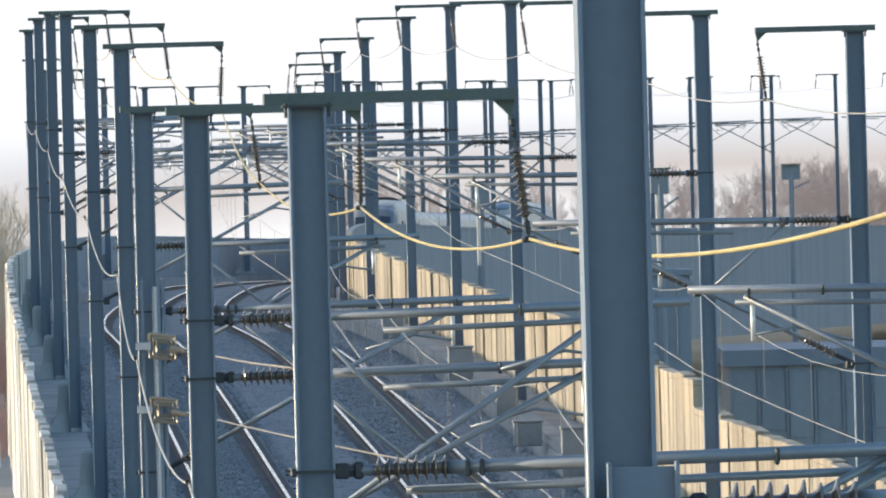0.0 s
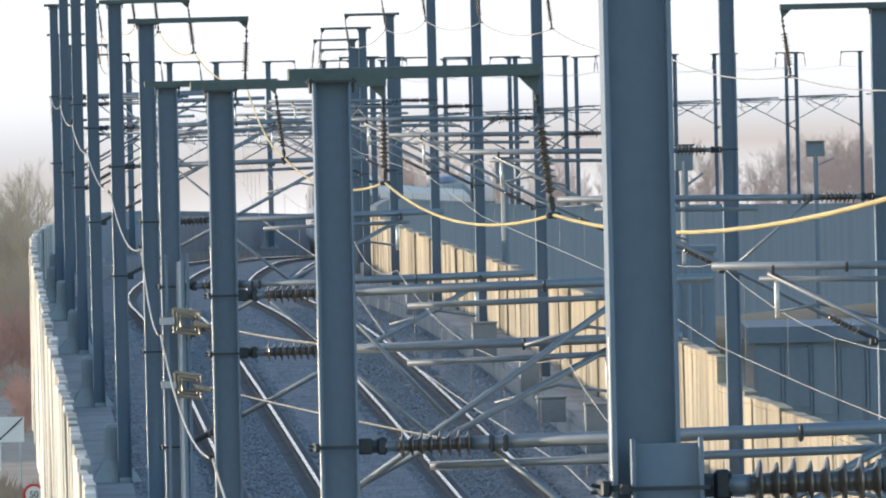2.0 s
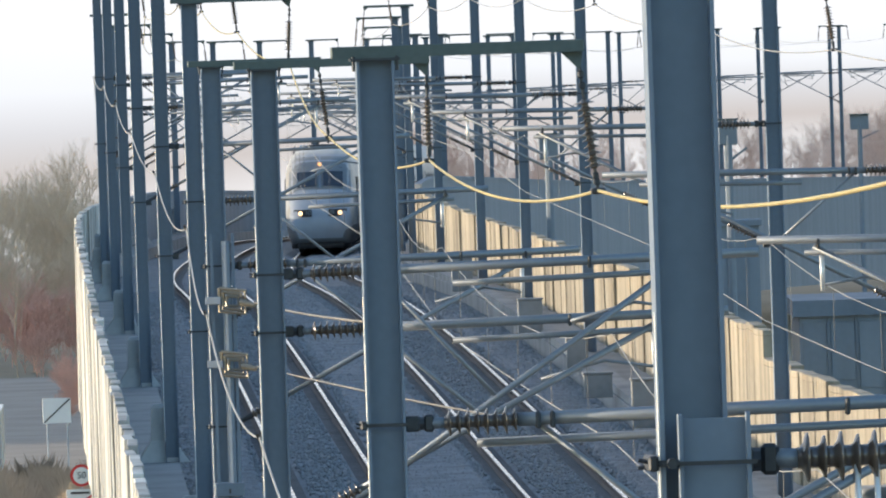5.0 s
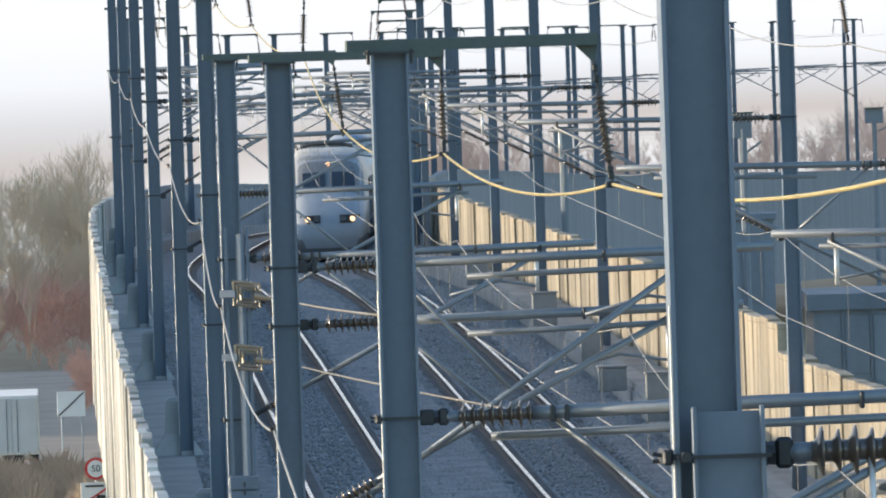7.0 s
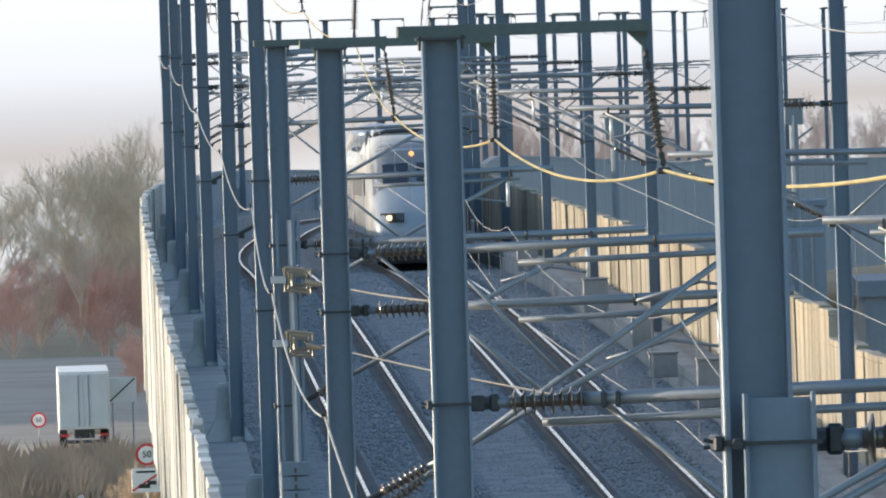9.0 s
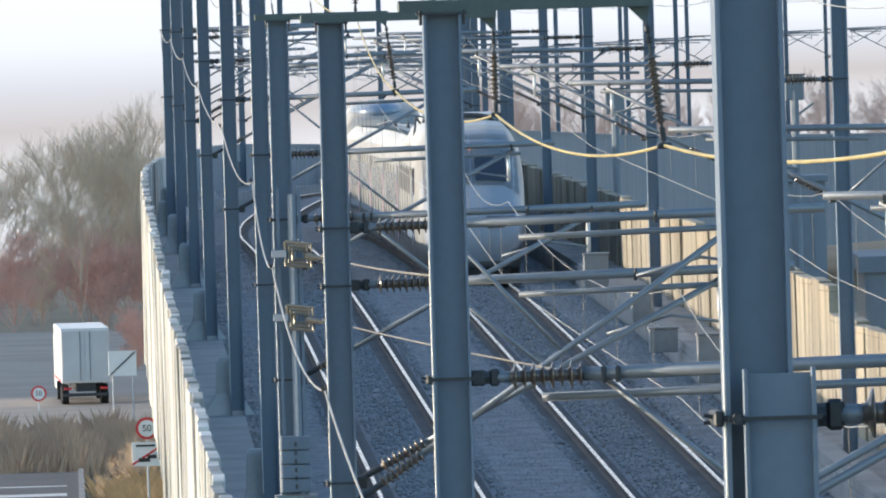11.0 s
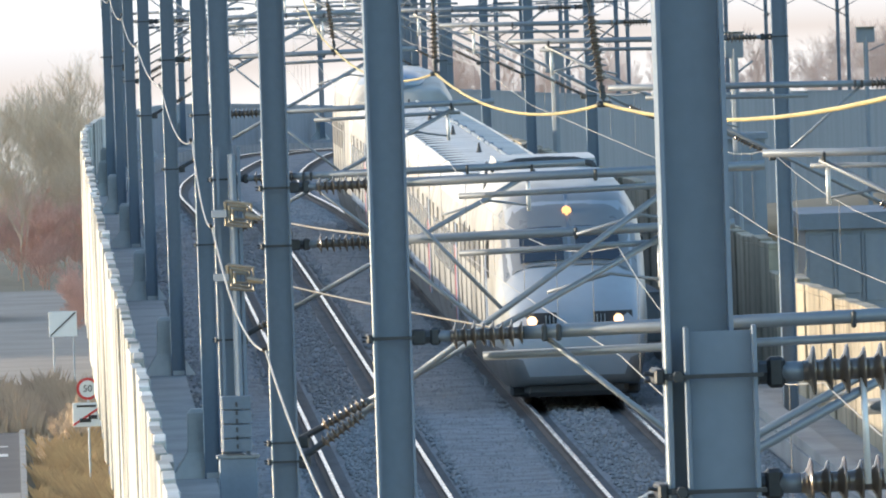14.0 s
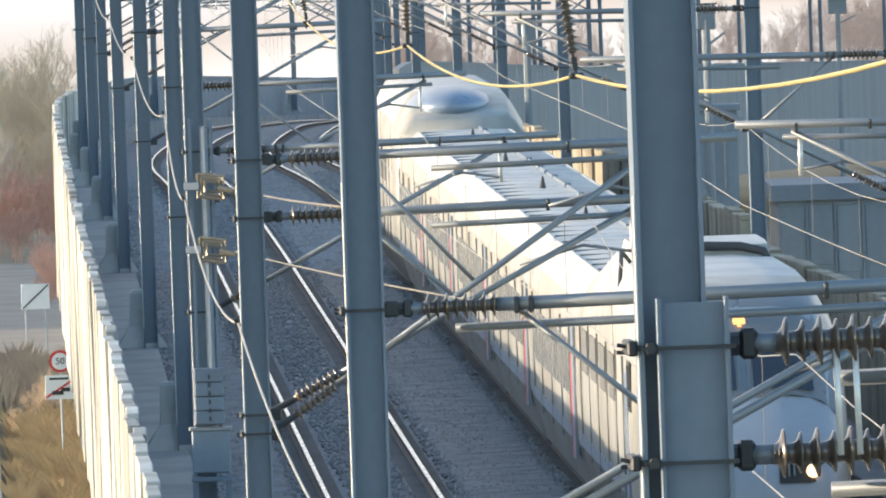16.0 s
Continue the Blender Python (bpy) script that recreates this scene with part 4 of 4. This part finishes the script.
def make_car():
    c = tagged(empty("parked_car", -17.6, 655.0, GROUND + 0.05, 96), "dark parked car behind the verge grass", "car")
    rows = [(-2.1, 0.45, 0.75, 0.80), (-1.9, 0.3, 0.92, 0.86), (-1.0, 0.28, 0.98, 0.88), (1.0, 0.28, 1.0, 0.88), (1.9, 0.3, 0.95, 0.86), (2.1, 0.45, 0.8, 0.80)]
    part("body", loft([[Vector((-w, y, lo)), Vector((w, y, lo)), Vector((w * 0.96, y, hi)), Vector((-w * 0.96, y, hi))] for y, lo, hi, w in rows]), SIGN_BLACK, c)
    cabin = [(-1.5, 0.97, 0.80), (-0.75, 1.42, 0.66), (0.9, 1.46, 0.66), (1.75, 0.98, 0.78)]
    part("cabin", loft([[Vector((-0.82, y, 0.95)), Vector((0.82, y, 0.95)), Vector((w, y, hi)), Vector((-w, y, hi))] for y, hi, w in cabin]), GLASS, c)
    part("roof", box(-0.64, -0.7, 1.44, 0.64, 0.85, 1.48, bevel=0.015), SIGN_BLACK, c)
    for x in (-0.8, 0.8):
        for y in (-1.3, 1.3):
            part("wheel", tube([(x - 0.1, y, 0.32), (x + 0.1, y, 0.32)], 0.32, None, 16), RUBBER, c)


def disc(x, y, z, r, depth=0.02, sides=28):
    return tube([(x, y, z), (x, y + depth, z)], r, None, sides)


def bars(parent, name, spec, mat):
    for x0, z0, x1, z1 in spec:
        part(name, box(x0, -0.024, z0, x1, -0.012, z1), mat, parent)


def text_part(word, size, parent, mat, x, z, name="lettering"):
    cu = bpy.data.curves.new(name, "FONT")
    cu.body, cu.size, cu.align_x, cu.align_y, cu.extrude = word, size, "CENTER", "CENTER", 0.003
    tmp = bpy.data.objects.new(name, cu)
    scene.collection.objects.link(tmp)
    me = bpy.data.meshes.new_from_object(tmp.evaluated_get(bpy.context.evaluated_depsgraph_get()))
    bpy.data.objects.remove(tmp)
    ob = new(name, me)
    me.materials.clear()
    me.materials.append(mat)
    ob.parent = parent
    ob.matrix_basis = pose(x, -0.028, z, 90, 0, 0)
    return ob


def speed_sign(x, y, z, r, extra=False):
    s = tagged(empty("speed_sign", x, y, GROUND), "round red-rimmed 50 speed limit sign on a post", "road sign")
    h = z - GROUND
    part("post", tube([(0, 0.06, 0), (0, 0.06, h + r)], 0.04, None, 8), GALV, s)
    part("rim", disc(0, 0, h, r), SIGN_RED, s)
    part("face", disc(0, -0.012, h, r * 0.76, 0.012), SIGN_WHITE, s)
    text_part("50", r * 0.85, s, SIGN_BLACK, 0, h)
    if extra:
        part("lower_plate", box(-0.62, 0, h - r - 1.05, 0.62, 0.02, h - r - 0.1, bevel=0.01), SIGN_WHITE, s, "white plate with a slashed truck shape")
        bar = box(-0.72, -0.022, -0.04, 0.72, -0.012, 0.04)
        b = part("slash", bar, SIGN_RED, s)
        b.matrix_basis = pose(0, 0, h - r - 0.6, 0, -32, 0)
        bars(s, "plate_line", ((-0.45, h - r - 0.28, 0.3, h - r - 0.2), (-0.35, h - r - 0.88, 0.1, h - r - 0.72), (0.0, h - r - 0.75, 0.35, h - r - 0.6)), SIGN_BLACK)
    return s


def make_signs():
    speed_sign(-15.45, 555.0, -8.6, 0.44, True)
    speed_sign(-24.8, 700.0, -11.0, 0.39)
    s = tagged(empty("town_sign", -20.6, 700.0, GROUND), "pale square sign with a black slash on two posts", "road sign")
    for x in (-0.5, 0.5):
        part("post", tube([(x, 0.05, 0), (x, 0.05, 3.7)], 0.04, None, 8), GALV, s)
    part("board", box(-0.7, 0, 2.55, 0.7, 0.03, 3.8, bevel=0.01), SIGN_WHITE, s)
    b = part("slash", box(-0.85, -0.022, -0.035, 0.85, -0.012, 0.035), SIGN_BLACK, s)
    b.matrix_basis = pose(0, 0, 3.17, 0, -42, 0)
    w = tagged(empty("warning_sign", -14.1, 545.0, GROUND), "red-rimmed triangular warning sign above a blue plate", "road sign")
    part("post", tube([(0, 0.06, 0), (0, 0.06, 2.3)], 0.04, None, 8), GALV, w)
    for name, r, mat, y in (("rim", 0.62, SIGN_RED, 0.0), ("face", 0.40, SIGN_WHITE, -0.012)):
        bm = bmesh.new()
        a = [bm.verts.new((r * math.sin(q), yy, 1.95 + r * math.cos(q))) for yy in (y, y + 0.02) for q in (0, 2.094, 4.189)]
        bm.faces.new(a[:3]), bm.faces.new(a[3:][::-1])
        for k in range(3):
            bm.faces.new((a[k], a[(k + 1) % 3], a[3 + (k + 1) % 3], a[3 + k]))
        part(name, bm, mat, w)
    part("blue_plate", box(-0.36, 0, 1.15, 0.36, 0.02, 1.5, bevel=0.01), SIGN_BLUE, w)
    p = tagged(empty("tall_sign", -14.3, 552.0, GROUND), "tall pale information board beside the road", "road sign")
    part("board", box(-0.42, 0, 2.1, 0.42, 0.04, 4.5, bevel=0.01), SIGN_WHITE, p)
    part("post", tube([(0, 0.08, 0), (0, 0.08, 4.4)], 0.05, None, 8), GALV, p)


def make_reeds():
    """Dry grass and brush banks beside the road."""
    rng = random.Random(21)

    def blade(bm, x, y, h, lean):
        w, a = rng.uniform(0.012, 0.032), rng.uniform(0, 3.14)
        c, s = math.cos(a) * w, math.sin(a) * w
        z = GROUND - 0.05
        p = [bm.verts.new(q) for q in ((x - c, y - s, z), (x + c, y + s, z), (x + lean * h * 0.4 + c * 0.6, y, z + h * 0.6), (x + lean * h, y, z + h))]
        bm.faces.new((p[0], p[1], p[2])), bm.faces.new((p[0], p[2], p[3]))
    bank, verge = bmesh.new(), bmesh.new()
    for k in range(34000):
        y = rng.uniform(626, 667)
        x = rng.uniform(-0.042, -0.0235) * y
        clump = 0.75 + 0.35 * math.sin(x * 1.7 + y * 0.4) * math.sin(x * 0.6 - y * 0.23)
        blade(bank, x, y, rng.uniform(0.5, 2.1) * clump, rng.uniform(-0.4, 0.4))
    for k in range(15000):
        y = rng.uniform(515, 600)
        x = rng.uniform(-0.0318, -0.0225) * y
        clump = 0.7 + 0.6 * math.sin(x * 2.3 + y * 0.21) * math.sin(y * 0.13 + x)
        blade(verge, x, y, rng.uniform(0.25, 1.3) * max(0.15, clump), rng.uniform(-0.7, 0.7))
    tagged(link("reed_bank", bank, REED_BROWN), "tall brown dry reeds beyond the road", "reeds", kind="stuff")
    tagged(link("dry_grass", verge, REED), "golden straw-coloured dry grass on the verge", "grass", kind="stuff")


# ---- line-side things ----
def make_end_fence():
    fence = tagged(empty("abutment_fence", 0, 167.5, 0), "blue-grey metal fence across the end of the parapet", "fence")
    top = lambda x: 0.94 - 0.084 * (x + 3.52)
    part("top_rail", tube([(-8.1, 0, top(-8.1)), (-3.52, 0, top(-3.52))], 0.03, None, 8), SIGN_WHITE, fence)
    for k in range(14):
        x = -8.0 + k * 0.342
        part("post", box(x - 0.02, -0.03, -1.3, x + 0.02, 0.03, top(x) - 0.01, bevel=0.004), SIGN_WHITE, fence)
        if k < 13:
            sheet = box(x, 0.035, -1.3, x + 0.34, 0.05, top(x + 0.16) - 0.05)
            for v in sheet.verts:
                v.co.z += 0 if v.co.z < 0 else -0.084 * (v.co.x - x - 0.17)
            for q in (0.10, 0.21):
                box(x + q, 0.028, -1.28, x + q + 0.012, 0.036, top(x + q) - 0.07, sheet)
            part("sheet", sheet, FENCE_BLUE, fence, "ribbed blue sheet infill")


def make_tension_gear():
    """Weights, pulley and frame of the wire tensioning gear beside the fourth mast."""
    x, d = -3.19, 184.0
    g = tagged(empty("tension_weight", x, d, 0.86, heading(d)), "stack of grey tension weights on a steel guide", "tension gear")
    for s in (-0.14, 0.14):
        part("guide_post", box(s - 0.02, -0.03, 0, s + 0.02, 0.03, 4.6), STEEL, g)
    for k in range(4):
        part("weight", box(-0.19, -0.2, 0.62 + 0.185 * k, 0.19, 0.2, 0.79 + 0.185 * k, bevel=0.006), STEEL, g)
    for k in range(6):
        part("slot", box(-0.015, -0.212, 0.66 + 0.11 * k, 0.015, -0.203, 0.72 + 0.11 * k), BLACK, g)
    part("frame", box(-0.25, -0.14, -0.02, 0.25, 0.14, 0.55, bevel=0.015), STEEL, g, "steel base frame")
    for s in (-0.22, 0.22):
        part("frame_leg", box(s - 0.035, -0.12, -1.73, s + 0.035, 0.12, -0.02, bevel=0.006), STEEL, g)
    for z in (-0.10, -0.48, -1.3):
        part("cross_bar", box(-0.27, -0.15, z - 0.03, 0.27, -0.123, z + 0.03, bevel=0.006), STEEL, g)
    part("frame_rim", box(-0.28, -0.16, 0.53, 0.28, 0.16, 0.58, bevel=0.008), TUBE, g)
    part("guide_rod", tube([(0.05, 0, 1.3), (0.05, 0, 4.5)], 0.06, None, 8), STEEL, g)
    for z in (3.75, 4.58):
        p = tagged(empty("tension_pulley", -3.08, 183.7, z, -20), "sunlit square pulley bracket with copper clamp", "tension gear")
        for r in (0.17, 0.12, 0.07):
            bm = bmesh.new()
            pts = [(-r, 0, r), (r, 0.05, r * 0.75), (r, 0.05, -r), (-r, 0, -r * 0.8), (-r, 0, r)]
            tube(pts, 0.027, bm, 6)
            part("bracket_loop", bm, BRONZE, p)
        part("clamp", tube([(0.12, 0, -0.02), (0.32, 0, -0.06)], 0.035, None, 8, [0.05, 0.03]), BRONZE, p)
        part("bracket", box(-0.36, -0.03, -0.04, -0.14, 0.03, 0.06, bevel=0.008), STEEL, p)


def make_anchor_wires():
    """Bronze wires that run from the tension pulleys to the next mast and out over the near track."""
    for a, b in (((-2.78, 183.7, 3.72), (0.56, 118.0, 4.62)), ((-2.78, 183.7, 4.55), (-0.62, 97.66, 5.90))):
        tagged(link("anchor_wire", tube(sagging(a, b, 0.03, 8), 0.010, None, 6), BRONZE, smooth=True), "thin bronze anchor wire from the tension pulley", "overhead wire", "wires")


def make_mast_sleeve():
    """The reinforcing channel on the foot of the nearest mast."""
    d, x, _ = LEFT_MASTS[0]
    s = tagged(empty("mast_sleeve", x + 0.08, d - 0.155, 0.30 + level(d), 2), "blue-grey steel channel bolted to the mast's face", "mast bracket")
    rise = -level(d)
    bm = box(-0.13, -0.012, 0, 0.13, 0.0, 6.05 + rise)
    part("web", bm, STEEL, s)
    for q in (-1, 1):
        part("flange", box(q * 0.13 - 0.009, -0.07, 0, q * 0.13 + 0.009, 0.0, 6.07 + rise, bevel=0.003), STEEL, s)
    for z in (5.88 + rise, 5.44 + rise):
        part("strap", box(-0.2, -0.085, z - 0.008, 0.16, -0.072, z + 0.008), FITTING, s)
        part("bolt", tube([(-0.165, -0.11, z), (-0.165, 0.0, z)], 0.022, None, 6), FITTING, s)


def make_trackside():
    """Cable troughs, cabinets and sills along the right walkway."""
    for d, o, w, h in ((345, 12.2, 0.6, 0.9), (320, 12.35, 0.5, 0.7), (300, 12.0, 0.6, 0.5), (282, 12.3, 0.7, 0.95), (262, 12.15, 0.55, 0.65), (400, 12.25, 0.6, 1.0)):
        p = at(o, d, 0.25)
        c = tagged(empty("trackside_cabinet", p.x, p.y, p.z, heading(d)), "small grey trackside cabinet on the walkway", "cabinet", "trackside cabinets")
        part("body", box(-w / 2, -0.25, 0, w / 2, 0.25, h, bevel=0.015), CONCRETE_DARK, c)
        part("lid", box(-w / 2 - 0.03, -0.28, h, w / 2 + 0.03, 0.28, h + 0.05, bevel=0.012), CONCRETE_DARK, c)
    bm = sweep([(12.45, 0.25), (12.45, 0.42), (12.85, 0.42), (12.85, 0.25)], stations(120, 560, 12))
    tagged(link("cable_trough", bm, CONCRETE_DARK), "long concrete cable trough on the walkway", "cable trough", kind="structure")


def make_right_side():
    """Pale panelled hall, a tall cabin and signals on the lower land behind the right parapet."""
    b = tagged(empty("panelled_hall", 16.4, 700.0, GROUND), "long pale panelled hall beyond the viaduct", "building")
    part("wall", box(0, 0, 0, 34, 18, 6.6), CLADDING, b)
    part("roof", box(-0.3, -0.3, 6.6, 34.3, 18.3, 7.4), SHADE_AND_TRIM, b)
    for k in range(24):
        part("panel", box(0.15 + 1.4 * k, -0.05, 3.0 + 0.4 * (k % 2), 1.35 + 1.4 * k, 0.0, 6.3, bevel=0.01), CLADDING if k % 3 else SHADE_AND_TRIM, b)
        part("pilaster", box(1.38 + 1.4 * k, -0.12, 0, 1.50 + 1.4 * k, 0.0, 6.6), SHADE_AND_TRIM, b)
    c = tagged(empty("tall_cabin", 12.3, 640.0, GROUND), "narrow pale cabin with a flat roof below the line", "building")
    part("wall", box(-1.0, 0, 0, 1.0, 3, 12.0), CLADDING, c)
    part("roof", box(-1.15, -0.2, 12.0, 1.15, 3.2, 12.3, bevel=0.03), SHADE_AND_TRIM, c)
    part("door", box(-0.5, -0.05, 8.2, 0.5, 0.0, 10.9, bevel=0.01), SHADE_AND_TRIM, c)
    for x, y, top, w in ((8.5, 452.0, 5.15, 0.6), (2.75, 455.0, 4.85, 0.62), (21.4, 760.0, 3.4, 1.0)):
        g = tagged(empty("signal", x, y, GROUND), "dark box signal on a slim grey post", "railway signal", "signals")
        h = top - GROUND
        part("post", tube([(0, 0.1, 0), (0, 0.1, h - 0.5)], 0.13, None, 8), SHADE_AND_TRIM, g)
        part("head", box(-w / 2, 0, h - 0.8, w / 2, 0.35, h, bevel=0.03), SHADE_AND_TRIM, g)
        part("hood", box(-w / 2 - 0.06, -0.2, h, w / 2 + 0.06, 0.38, h + 0.05, bevel=0.015), STEEL_DARK, g)
        part("bracket", tube([(0.05, 0.1, h - 1.3), (w, 0.1, h - 0.9)], 0.04, None, 6), SHADE_AND_TRIM, g)


make_ground()
make_deck()
make_stones()
make_walls()
FEEDER_TIPS, EARTH_POINTS = make_masts()
make_wires(FEEDER_TIPS, EARTH_POINTS)
CARS = make_train()
make_road()
TRUCK = make_truck()
make_car()
make_signs()
make_trees()
make_far()
make_reeds()
make_end_fence()
make_tension_gear()
make_anchor_wires()
make_mast_sleeve()
make_trackside()
make_right_side()


def motions():
    for car, start, length in CARS:
        walk(car, [(0.5 * k, car_pose(start, length, 0.5 * k)) for k in range(33)])
    walk(TRUCK, [(t, pose(x, y, GROUND + 0.25, 0, 0, turn)) for t, x, y, turn in (
        (0.0, -22.0, 560.0, 1.0), (4.0, -23.4, 648.0, 1.2), (6.5, -22.9, 672.0, 1.6), (7.5, -22.6, 680.0, 1.8), (8.5, -22.35, 689.0, 2.0), (11.0, -23.5, 733.0, 3.4),
        (12.5, -25.9, 775.0, 4.4), (13.0, -26.9, 793.0, 4.5), (14.0, -29.6, 826.0, 4.6), (16.0, -34.8, 892.0, 4.6))])


motions()
